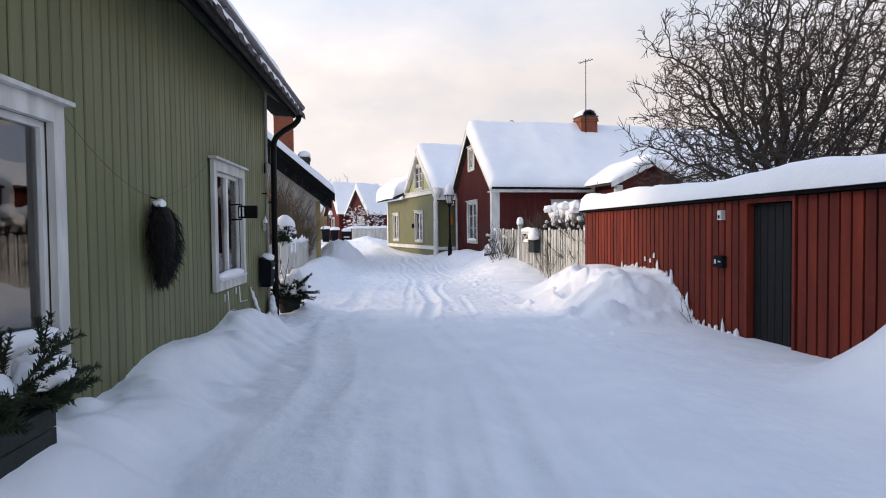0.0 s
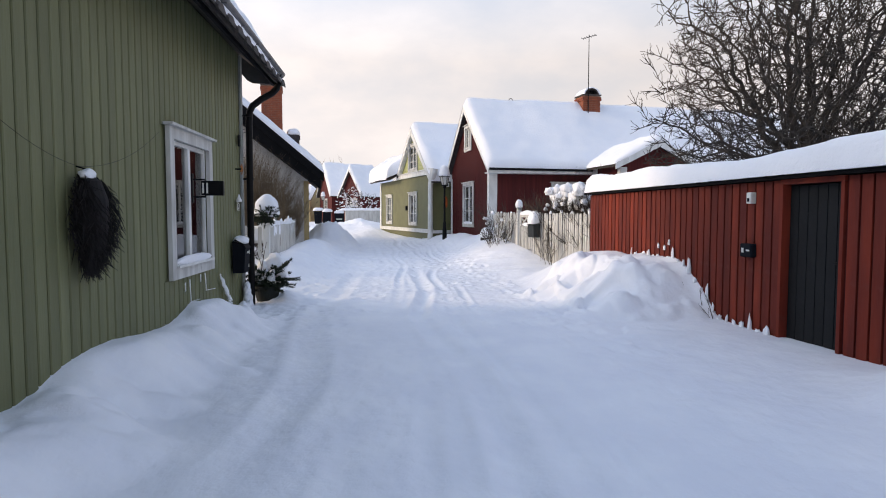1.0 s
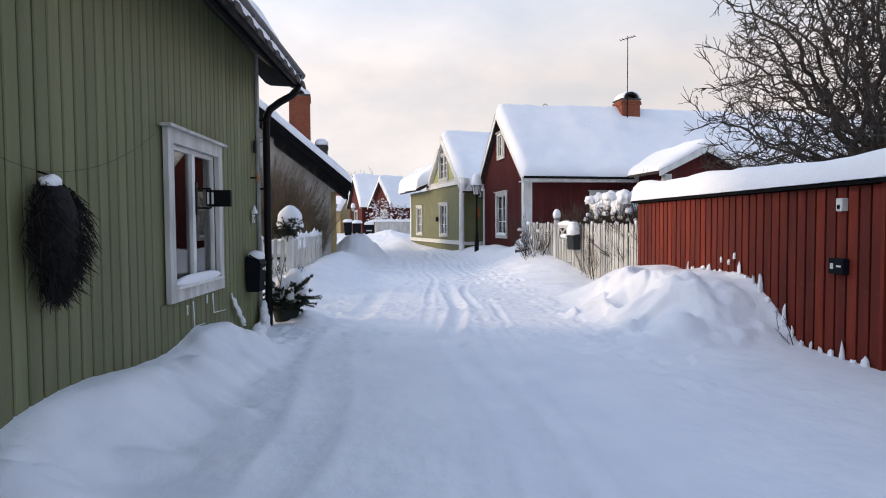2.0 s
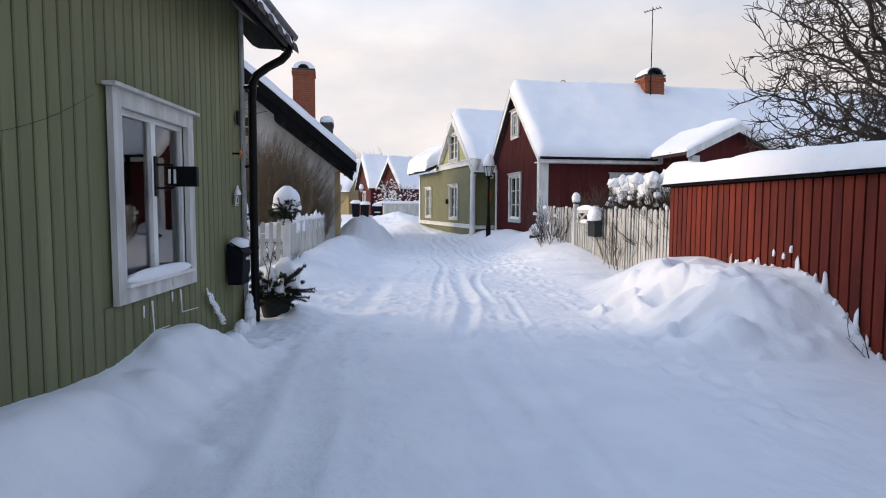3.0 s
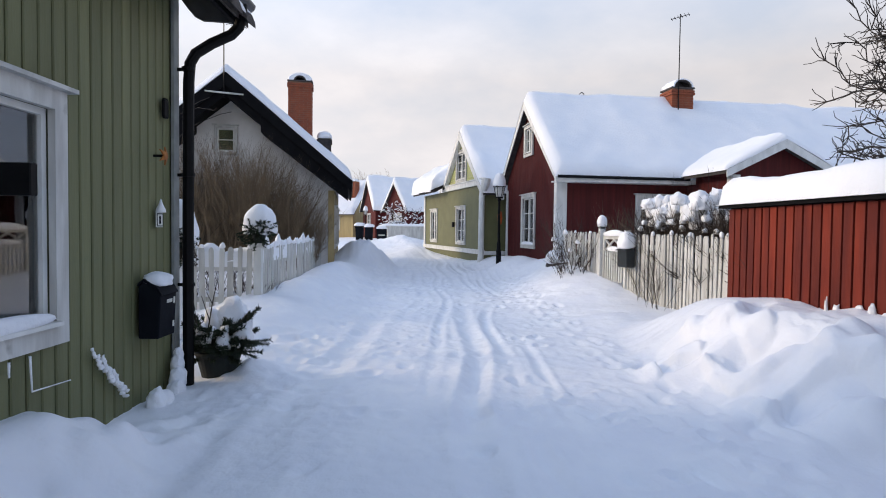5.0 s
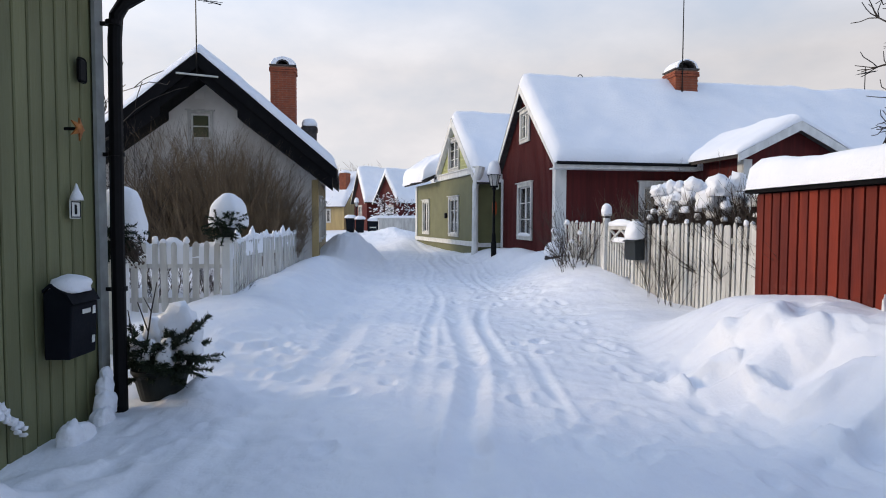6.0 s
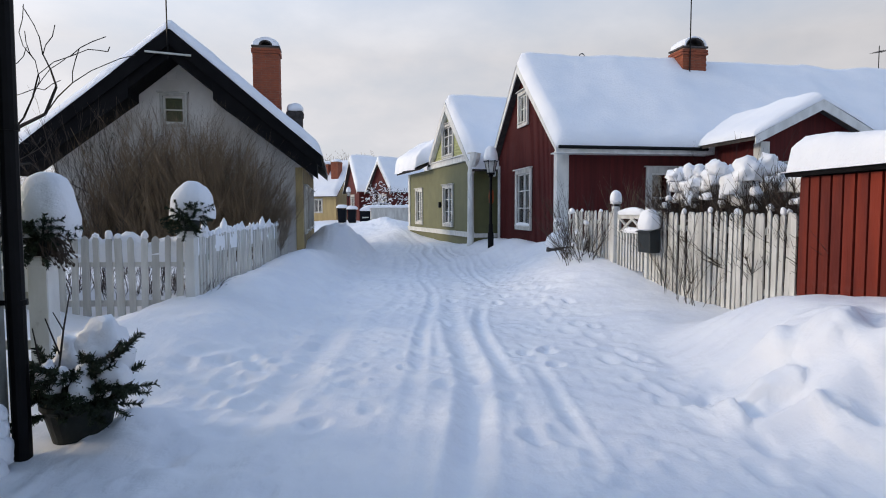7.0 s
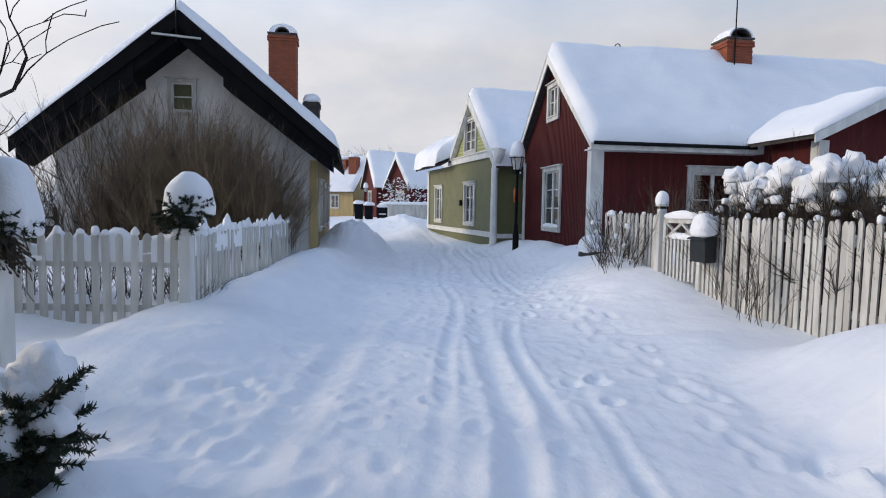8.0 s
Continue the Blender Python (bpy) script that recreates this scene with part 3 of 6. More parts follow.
    # crumbs pressed out beside the wheel tracks
    crumb = step(0.62, 0.78, vnoise(x * 9, y * 7, 61)) * step(0.5, 0.7, vnoise(x * 2.2, y * 0.7, 62)) + 0.6 * step(0.66, 0.8, vnoise(x * 15, y * 12, 63)) * step(0.45, 0.7, vnoise(x * 1.9 + 4, y * 0.6, 64))
    z = z + 0.017 * crumb * lane * (0.3 + 0.7 * step(5, 10, y))
    # tread marks across the left rut
    tread = np.exp(-(((x + 0.95) / 0.3) ** 2)) * step(9.0, 10.0, y) * (1 - step(15, 17, y))
    z = z - 0.02 * tread * step(0.55, 0.95, np.sin(y * math.tau / 0.52))
    # wooded rise far off
    z = z + 6.0 * step(120, 400, np.hypot(x, y)) * step(40, 120, y)
    return z


GZ = ground_height(GX, GY)
rng = np.random.default_rng(5)


def dent(cx, cy, a, b, turn, depth):
    i0, i1 = np.searchsorted(gx, (cx - 0.5, cx + 0.5))
    j0, j1 = np.searchsorted(gy, (cy - 0.5, cy + 0.5))
    X, Y = GX[j0:j1, i0:i1] - cx, GY[j0:j1, i0:i1] - cy
    u, v = X * math.cos(turn) + Y * math.sin(turn), -X * math.sin(turn) + Y * math.cos(turn)
    r = np.sqrt((u / a) ** 2 + (v / b) ** 2)
    GZ[j0:j1, i0:i1] += depth * (-np.exp(-(r**3)) + 0.35 * np.exp(-(((r - 1.5) / 0.4) ** 2)))


for k in range(60):  # a trail of footprints on either side, and scattered ones
    y = 7 + k * 0.33
    dent(2.55 - 0.055 * (y - 9) + (0.11 if k % 2 else -0.11), y + rng.uniform(-0.05, 0.05), 0.075, 0.15, rng.uniform(-0.2, 0.3), 0.020)
    if y > 10.5:
        dent(-1.25 - 0.02 * (y - 9) + (0.12 if k % 2 else -0.12) + rng.uniform(-0.08, 0.08), y + rng.uniform(-0.1, 0.1), 0.08, 0.15, rng.uniform(-0.3, 0.3), 0.022)
for k in range(100):
    dent(rng.uniform(-1.8, 2.6), rng.uniform(8.5, 21), rng.uniform(0.05, 0.1), rng.uniform(0.08, 0.17), rng.uniform(-0.6, 0.6), rng.uniform(0.012, 0.04))
for k in range(36):
    dent(rng.uniform(-2.1, -1.0), rng.uniform(10.6, 13.2), rng.uniform(0.08, 0.14), rng.uniform(0.1, 0.2), rng.uniform(-1, 1), rng.uniform(0.006, 0.018))
for k in range(60):
    dent(rng.uniform(2.9, 4.3), rng.uniform(8.8, 11.9), rng.uniform(0.1, 0.28), rng.uniform(0.1, 0.24), rng.uniform(0, 3), rng.uniform(-0.05, 0.03))
for k in range(40):
    dent(rng.uniform(-2.1, -1.3), rng.uniform(3, 9.5), rng.uniform(0.08, 0.25), rng.uniform(0.1, 0.3), rng.uniform(0, 3), rng.uniform(-0.05, 0.03))

ground = new("ground", grid_mesh("ground", GX, GY, GZ, SNOW_ROAD))
tagged(ground, "deep trodden snow with wheel ruts and ploughed banks", "snow", kind="structure")


def ground_z(x, y):
    i, j = np.clip(np.searchsorted(gx, x), 1, len(gx) - 1), np.clip(np.searchsorted(gy, y), 1, len(gy) - 1)
    return float(GZ[j, i])


# ---- green house along the lane ----
house = thing("green_house", "sage green timber house with white windows and snowy tiled roof", "house", -2.2, 10.7, 0)
face = lambda s, d, z: (d, s, z)
H_WIN = ((-8.0, -6.72, 0.83, 2.22), (-3.13, -1.88, 0.9, 2.27))
bm = bmesh.new()
pierced(bm, lambda s, d, z: (-0.018 - d, s, z), -18, 0, -0.3, lambda s: 3.98, H_WIN, 0.2)
part("wall", bm, GREEN, house, "backing of the green wall")
bm = bmesh.new()
gl = lambda x: 3.74 + (0.45 - x) * 0.76 if x > -4.4 else 3.74 + 4.85 * 0.76 - (-4.4 - x) * 0.76
pierced(bm, lambda s, d, z: (s, -d, z), -9.2, -0.23, -0.3, lambda s: gl(s) - 0.06, (), 0.2, (-4.4,))
part("gable_wall", bm, GREEN, house)
bm = pierced(bmesh.new(), lambda s, d, z: (s, -18 + d, z), -9.2, -0.23, -0.3, lambda s: gl(s) - 0.06, (), 0.2, (-4.4,))
part("gable_wall", bm, GREEN, house)
part("rear_wall", boxes((-9.2, -9.0, -17.7, -0.25, -0.3, 3.5)), GREEN, house)
# no furnished rooms: plain sheets with the indoor darkness in their colour
part("room", boxes((-3.2, -3.1, -17.5, -0.3, -0.2, 3.3), (-3.1, -0.25, -17.5, -0.3, 0.0, 0.05), (-3.1, -0.25, -17.5, -0.3, 3.0, 3.05)), DARK, house, "near-black sheets standing in for the unlit rooms behind the windows")
roof = part("roof", gable_deck(bmesh.new(), lambda s, l, z: (s, l, z), 0.55, -9.4, -4.4, -18.3, 0.45, lambda x: gl(x), 0.1), TILE, house, "dark tiled roof")
snow_sheet("roof_snow", lambda s, l, z: (s, l, z), -9.35, 0.62, -18.2, 0.44, gl, 0.25, roof, 3, 90, 140, 0.16)
bm = bmesh.new()
for k in range(46):
    y = 0.26 - k * 0.4
    n = 8
    arc = [(0.64, y - 0.14 + 0.28 * i / n, gl(0.6) - 0.045 + 0.06 * math.sin(math.pi * i / n)) for i in range(n + 1)]
    base = [(0.64, y + 0.14, gl(0.6) - 0.08), (0.64, y - 0.14, gl(0.6) - 0.08)]
    prism(bm, arc + base, (-0.5, 0, 0.38))
part("eave_tiles", bm, TILE, roof, "curved clay tiles at the eave")
part("fascia", boxes((0.42, 0.46, -18.2, 0.4, 3.58, 3.70)), BLACK, house, "dark fascia board")
bm = prism(bmesh.new(), [(0.47, 0.40, gl(0.47) - 0.03), (-0.28, 0.40, gl(-0.28) - 0.03), (-0.28, 0.40, gl(-0.28) - 0.22), (-0.20, 0.40, 3.96), (-0.13, 0.40, 3.85), (-0.05, 0.40, 3.74), (0.02, 0.40, 3.66), (0.10, 0.40, 3.62), (0.47, 0.40, 3.60)], (0, 0.035, 0))
for a, b in ((-0.282, -4.4), (-9.3, -4.4)):
    prism(bm, [(a, 0.40, gl(a) - 0.03), (b, 0.40, gl(b) - 0.03), (b, 0.40, gl(b) - 0.22), (a, 0.40, gl(a) - 0.22)], (0, 0.035, 0))
part("barge_board", bm, ZINC, house, "grey barge board with a curved heel")
# half-round gutter
bm = bmesh.new()
n = 10
outer = [(0.56 + 0.075 * math.cos(math.pi + math.pi * i / n), -18.2, 3.78 + 0.075 * math.sin(math.pi + math.pi * i / n)) for i in range(n + 1)]
inner = [(0.56 + 0.067 * math.cos(math.pi + math.pi * i / n), -18.2, 3.78 + 0.067 * math.sin(math.pi + math.pi * i / n)) for i in range(n + 1)]
prism(bm, outer + inner[::-1], (0, 18.62, 0))
for k in range(24):
    box(bm, 0.47, 0.645, -18 + k * 0.78, -17.975 + k * 0.78, 3.695, 3.71)
part("gutter", bm, ZINC, house, "grey steel gutter")
bm = bmesh.new()
sweep(bm, [(0.56, 0.22, 3.72), (0.56, 0.22, 3.60), (0.53, 0.22, 3.50), (0.46, 0.21, 3.42), (0.30, 0.11, 3.30), (0.18, 0.03, 3.18), (0.14, 0.0, 3.08), (0.13, -0.01, 2.9), (0.13, -0.03, 1.5), (0.13, -0.03, -0.1)], 0.052, 12)
for z in (0.95, 2.0, 3.0):
    lathe(bm, [(0.06, 0), (0.06, 0.035)], 0.13, -0.02, z, 14)
    box(bm, 0.0, 0.13, -0.03, -0.01, z, z + 0.03)
part("downpipe", bm, IRON, house, "black round downpipe with swan neck", smooth=False)
part("corner_board", boxes((0.0, 0.028, -0.10, 0.012, -0.2, 3.94), (-0.12, 0.0, 0.002, 0.03, -0.2, 3.94)), material("grey_corner_paint", (0.36, 0.38, 0.36), 0.6), house, "grey-white corner board")
for k, (a, b, c, d) in enumerate(H_WIN):
    window(house, face, a, b, c, d, 1, 0, 0.13, True, k, blind=0.34, cloth=0.13)

# ---- red shed wall with a dark door ----
shed = thing("red_shed", "falun red board shed with charcoal door and snow-covered roof", "shed", 4.42, 13.36, 0, 3.15)
sface = lambda s, d, z: (-d, s, z)
bm = bmesh.new()
pierced(bm, lambda s, d, z: (0.03 + d, s, z), -11.5, 0, -0.4, lambda s: 1.86, ((-6.74, -5.88, -0.4, 1.80),), 0.1)
box(bm, 0.03, 2.3, -0.11, -0.012, -0.4, 1.86)
box(bm, 0.03, 2.3, -11.49, -11.4, -0.4, 1.86)
box(bm, 2.2, 2.3, -11.4, -0.11, -0.4, 1.86)
# backing darker than the boards' RED: gap shade put into the colour
part("wall", bm, RED_WALL, shed, "dark red backing with the shade of the board gaps in its colour")
part("roof", boxes((-0.09, 2.4, -11.7, 0.10, 1.865, 1.905)), BLACK, shed, "thin black roof edge")
snow_sheet("roof_snow", lambda s, l, z: (s, l, z), -0.12, 2.4, -11.7, 0.12, lambda s: 1.905, 0.27, shed, 8, 50, 150, 0.2, 0.02)
bm = boxes((0.10, 0.15, -6.735, -5.885, -0.35, 1.79))
door = part("door", bm, DOOR, shed, "charcoal boarded door")
for k in range(6):
    part("door_board", boxes((0.088, 0.10, -6.73 + k * 0.141, -6.73 + k * 0.141 + 0.132, -0.35, 1.785), bevel=0.003), DOOR, door)
part("door_handle", boxes((0.05, 0.064, -6.68, -6.60, 0.93, 0.95), (0.05, 0.088, -6.61, -6.595, 0.93, 0.95), bevel=0.003), IRON, door)

# ---- red house with its gable to the lane ----
red = thing("red_house", "dark red timber house with white trim and snow-covered roof", "house", 3.6, 21.4, 0, 8)
W = 5.5
rl = lambda s: 5.62 - abs(s - W / 2) * 0.825
R_WIN = ((2.06, 3.34, 1.08, 2.56), (2.38, 3.12, 4.02, 4.78))
RF_WIN = ((2.4, 3.4, 1.2, 2.42),)
bm = bmesh.new()
pierced(bm, lambda s, d, z: (d, s, z), 0, W, -0.2, lambda s: rl(s) - 0.12, R_WIN, 0.2, (W / 2,))
part("gable_wall", bm, RED_WALL, red)
bm = pierced(bmesh.new(), lambda s, d, z: (15 - d, s, z), 0, W, -0.2, lambda s: rl(s) - 0.12, (), 0.2, (W / 2,))
part("gable_wall", bm, RED_WALL, red)
bm = bmesh.new()
pierced(bm, lambda s, d, z: (s, d, z), 0.2, 14.8, -0.2, lambda s: rl(0.0) - 0.12, RF_WIN, 0.2)
box(bm, 0.2, 14.8, W - 0.2, W, -0.2, rl(0) - 0.12)
part("wall", bm, RED_WALL, red)
part("room", boxes((0.9, 1.0, 1.5, W - 1.5, 0, 3.6), (0.9, 1.0, 1.9, W - 1.9, 3.6, 4.6), (0.3, 14.6, 0.9, 0.95, 0, 2.7)), DARK, red, "near-black sheets standing in for the unlit rooms behind the windows")
for k in range(54):
    s = 0.10 + k * (W - 0.2) / 53
    z = -0.2
    for a, b, c, d in (*R_WIN, (-9, 99, rl(s) - 0.16, 0)):
        if a - 0.12 < s < b + 0.12:
            part("cover_strip", boxes((-0.011, 0.0, s - 0.014, s + 0.014, z, c - (0.15 if d else 0))), RED_WALL, red)
            z = d + 0.13
rroof = part("roof", gable_deck(bmesh.new(), lambda s, l, z: (l, s, z), -0.42, W + 0.42, W / 2, -0.2, 15.3, rl, 0.10), TILE, red, "dark roof edge under the snow")
snow_sheet("roof_snow", lambda s, l, z: (l, s, z), -0.46, W + 0.46, -0.24, 15.3, rl, 0.26, rroof, 12, 110, 110, 0.24, 0.05)
bm = bmesh.new()
for a, b in ((-0.45, W / 2), (W + 0.45, W / 2)):
    prism(bm, [(-0.23, a, rl(a) - 0.0), (-0.23, b, rl(b) - 0.0), (-0.23, b, rl(b) - 0.25), (-0.23, a, rl(a) - 0.13)], (0.028, 0, 0))
part("barge_board", bm, WHITE, red, "white barge board")
bm = boxes((-0.2, 15, -0.44, -0.41, rl(-0.42) - 0.16, rl(-0.42) - 0.02), (-0.2, 15.0, -0.40, -0.002, rl(-0.42) - 0.16, rl(-0.42) - 0.13))
part("eave_board", bm, WHITE, red)
bm = bmesh.new()
sweep(bm, [(-0.18, -0.50, rl(-0.45) - 0.0), (3.6, -0.50, rl(-0.45) - 0.01)], 0.04, 10)
part("gutter", bm, IRON, red, "black gutter")
part("corner_board", boxes((-0.045, -0.002, -0.03, 0.2, -0.1, 2.95), (-0.0, 0.25, -0.032, -0.002, -0.1, 2.86)), WHITE, red)
part("corner_board", boxes((-0.045, -0.002, W - 0.17, W + 0.03, -0.1, 2.95)), WHITE, red)
for k, (a, b, c, d) in enumerate(R_WIN):
    window(red, lambda s, d, z: (-0.02 - d, s, z), a, b, c, d, 1, 2 if k == 0 else 1, 0.11, k == 0, k + 4, cloth=0.36 if k == 0 else 0.0)
window(red, lambda s, d, z: (s, -d, z), *RF_WIN[0], 1, 1, 0.14, False, cloth=0.33)
# wing towards the lane
wl0, wl1, wd = 3.82, 6.18, 2.06
wm = (wl0 + wl1) / 2
el = lambda s: 3.85 - abs(s - wm) * 0.5
bm = bmesh.new()
pierced(bm, lambda s, d, z: (s, -wd + d, z), wl0, wl1, -0.2, lambda s: el(s) - 0.1, ((wm - 0.45, wm + 0.75, 1.1, 2.4),), 0.15, (wm,))
box(bm, wl0, wl0 + 0.15, -wd + 0.15, -0.002, -0.2, el(wl0) - 0.1)
box(bm, wl1 - 0.15, wl1, -wd + 0.15, -0.002, -0.2, el(wl1) - 0.1)
part("wing_wall", bm, RED_WALL, red)
part("wing_room", boxes((wl0 + 0.3, wl1 - 0.3, -0.6, -0.5, 0, 2.5)), DARK, red)
eroof = part("wing_roof", gable_deck(bmesh.new(), lambda s, l, z: (s, l, z), wl0 - 0.4, wl1 + 0.4, wm, -wd - 0.35, 1.2, el, 0.09), TILE, red)
snow_sheet("wing_snow", lambda s, l, z: (s, l, z), wl0 - 0.44, wl1 + 0.44, -wd - 0.38, 1.4, el, 0.15, eroof, 17, 60, 60, 0.34, 0.05)
bm = bmesh.new()
for a in (wl0 - 0.4, wl1 + 0.4):
    prism(bm, [(a, -wd - 0.38, el(a)), (wm, -wd - 0.38, el(wm)), (wm, -wd - 0.38, el(wm) - 0.22), (a, -wd - 0.38, el(a) - 0.18)], (0, 0.028, 0))
part("wing_barge_board", bm, WHITE, red)
part("wing_corner_board", boxes((wl0 - 0.02, wl0 + 0.2, -wd - 0.03, -wd - 0.002, -0.1, 2.98), (wl0 - 0.03, wl0 - 0.002, -wd, -wd + 0.18, -0.1, 2.98)), WHITE, red)
window(red, lambda s, d, z: (s, -wd - d, z), wm - 0.45, wm + 0.75, 1.1, 2.4, 1, 1, 0.13, False)
chimney(red, 4.92, 2.6, 5.1, 0.74, 0.7, 1.05, BRICK, True, True, 2, hole=0.34)
bm = tubes(bmesh.new(), [((4.74, 2.2, 5.4), (4.74, 2.2, 8.5), 0.02, 0.015), ((4.5, 2.35, 8.36), (4.98, 2.05, 8.46), 0.012, 0.012)] +
           [((4.52 + k * 0.085 - 0.16, 2.33 - 0.055 * k - 0.22, 8.32 + 0.02 * k), (4.52 + k * 0.085 + 0.16, 2.33 - 0.055 * k + 0.22, 8.40 + 0.02 * k), 0.009, 0.009) for k in range(6)], 5)
part("antenna", bm, IRON, red, "thin television antenna on a mast")
bm = tubes(bmesh.new(), [((13.1, 4.3, 4.6), (13.1, 4.3, 7.1), 0.018, 0.014), ((12.85, 4.3, 6.85), (13.5, 4.25, 6.95), 0.01, 0.01)] +
           [((12.9 + k * 0.12, 4.05, 6.86 + 0.018 * k), (12.9 + k * 0.12, 4.5, 6.86 + 0.018 * k), 0.007, 0.007) for k in range(5)], 5)
part("antenna", bm, IRON, red, "short television antenna on a mast")
bm = sweep(bmesh.new(), [(1.7 + 0.09 * math.cos(a), W / 2, 5.86 + 0.13 * math.sin(a)) for a in np.linspace(-0.6, math.pi + 0.6, 14)], 0.014, 6)
part("ridge_hoop", bm, ZINC, red, "small steel hoop on the ridge")

# ---- green house further down the lane ----
ng = thing("olive_house", "olive green house with white trim and a snow-laden gable", "house", 2.0, 27.0, 0, 15.5)
NW, NL = 5.3, 8.9
nl = lambda s: 5.55 - abs(s - NW / 2) * 0.90
N_WIN = ((2.26, 3.34, 1.02, 2.38), (6.55, 7.55, 1.02, 2.38), (2.2, 3.4, 3.6, 4.66))
bm = bmesh.new()
pierced(bm, lambda s, d, z: (d, s, z), 0, NL, 0.55, lambda s: 3.2, N_WIN[:2], 0.2)
box(bm, 0.2, 11, 0, 0.2, 0.55, 3.2)
box(bm, 0.2, 11, NL - 0.2, NL, 0.55, 3.2)
part("wall", bm, GREEN_FAR, ng)
part("plinth", boxes((0.03, 11, 0.03, NL - 0.03, -0.3, 0.55)), GREEN_FAR, ng, "olive plinth")
part("base_course", boxes((-0.06, 0.0, -0.06, NL + 0.06, 0.6, 0.74), (-0.1, 0.0, -0.1, NL + 0.1, 0.741, 0.775), (0.0, 11, -0.06, 0.0, 0.6, 0.74)), WHITE, ng, "white base moulding")
part("string_course", boxes((-0.10, 0.0, -0.08, NW + 0.1, 3.2, 3.4), (-0.15, 0.0, -0.1, NW + 0.1, 3.401, 3.44)), WHITE, ng)
bm = bmesh.new()
pierced(bm, lambda s, d, z: (0.02 + d, s, z), 0, NW, 3.2, lambda s: nl(s) - 0.1, N_WIN[2:], 0.18, (NW / 2,))
part("gable_wall", bm, LIME, ng)
bm = bmesh.new()
for k in range(18):
    z = 3.45 + k * 0.12
    hw = (5.43 - z) / 0.9
    if hw > 0.1:
        for a, b in ((NW / 2 - hw, min(NW / 2 + hw, N_WIN[2][0] - 0.13)), (max(NW / 2 - hw, N_WIN[2][1] + 0.13), NW / 2 + hw)) if z < 4.75 else ((NW / 2 - hw, NW / 2 + hw),):
            if b - a > 0.08:
                prism(bm, [(0.02, a, z), (-0.012, a, z), (0.015, a, z + 0.118), (0.02, a, z + 0.118)], (0, b - a, 0))
part("cladding", bm, LIME, ng, "pale green horizontal cladding")
part("room", boxes((0.9, 1.0, 0.3, NL - 0.3, 0, 3.1), (0.9, 1.0, 1.6, NW - 1.6, 3.1, 4.4)), DARK, ng, "near-black sheets standing in for the unlit rooms behind the windows")
nroof = part("roof", gable_deck(bmesh.new(), lambda s, l, z: (l, s, z), -0.3, NW - 0.25, NW / 2, -0.16, 11.3, nl, 0.1), TILE, ng)
snow_sheet("roof_snow", lambda s, l, z: (l, s, z), -0.34, NW - 0.2, -0.17, 11.3, nl, 0.27, nroof, 22, 80, 80, 0.26, 0.08)
bm = bmesh.new()
for a in (-0.3, NW - 0.5):
    prism(bm, [(-0.19, a, nl(a)), (-0.19, NW / 2, nl(NW / 2)), (-0.19, NW / 2, nl(NW / 2) - 0.36), (-0.19, a, nl(a) - 0.24)], (0.03, 0, 0))
part("barge_board", bm, WHITE, ng)
bm = bmesh.new()
for a in (0.55, NW - 0.55):
    prism(bm, [(-0.15, a, nl(a) - 0.11), (-0.15, NW / 2, nl(NW / 2) - 0.11), (-0.15, NW / 2, nl(NW / 2) - 0.40), (-0.15, a, nl(a) - 0.30)], (0.14, 0, 0))
part("gable_trim", bm, WHITE, ng, "broad white trim inside the gable edge")
nl2 = lambda l: 3.3 + (l + 0.5) * 0.55
bm = bmesh.new()
prism(bm, [(-0.5, NW - 0.2, nl2(-0.5)), (4, NW - 0.2, nl2(4)), (4, NW - 0.2, nl2(4) - 0.12), (-0.5, NW - 0.2, nl2(-0.5) - 0.12)], (0, NL - NW + 0.7, 0))
lroof = part("side_roof", bm, TILE, ng)
snow_sheet("side_snow", lambda s, l, z: (s, l, z), -0.62, 4, NW - 0.3, NL + 0.6, nl2, 0.5, lroof, 27, 60, 60, 0.3, 0.42)
part("corner_board", boxes((-0.05, -0.002, -0.03, 0.22, 0.78, 3.2)), WHITE, ng)
part("corner_board", boxes((-0.05, -0.002, NL - 0.2, NL + 0.03, 0.78, 3.2)), WHITE, ng)
bm = bmesh.new()
sweep(bm, [(-0.05, -0.34, 3.4), (-0.08, -0.32, 3.2), (-0.12, -0.2, 2.95), (-0.13, -0.08, 2.75), (-0.13, -0.06, 2.4), (-0.13, -0.06, 0.6), (-0.2, -0.1, 0.05)], [0.17, 0.16, 0.13, 0.11, 0.10, 0.115, 0.10], 10)
part("downpipe", bm, WHITE, ng, "white frosted downpipe")
for k, (a, b, c, d) in enumerate(N_WIN):
    window(ng, lambda s, d, z: (-d, s, z), a, b, c, d, 1, 2, 0.10, False, cloth=0.33)

# ---- plastered house with a black roof edge ----
old = thing("plastered_house", "grey plastered house with black roof edges and snow on the roof", "house", -2.72, 22.2, 0, 8.5)
LW = 5.64
ll = lambda s: 5.65 - abs(s + LW / 2) * 0.839
L_WIN = ((-3.20, -2.72, 3.63, 4.28),)
bm = bmesh.new()
pierced(bm, lambda s, d, z: (s, d, z), -LW, 0, -0.2, lambda s: ll(s) - 0.1, L_WIN, 0.25, (-LW / 2,))
pierced(bm, lambda s, d, z: (s, 8.4 - d, z), -LW, 0, -0.2, lambda s: ll(s) - 0.1, (), 0.25, (-LW / 2,))
box(bm, -LW, -LW + 0.25, 0.25, 8.15, -0.2, 2.7)
part("wall", bm, PLASTER, old, "stained grey plaster wall")
part("side_wall", boxes((-0.25, 0.0, 0.25, 8.15, -0.2, 2.7)), OCHRE, old, "ochre boarded wall to the lane")
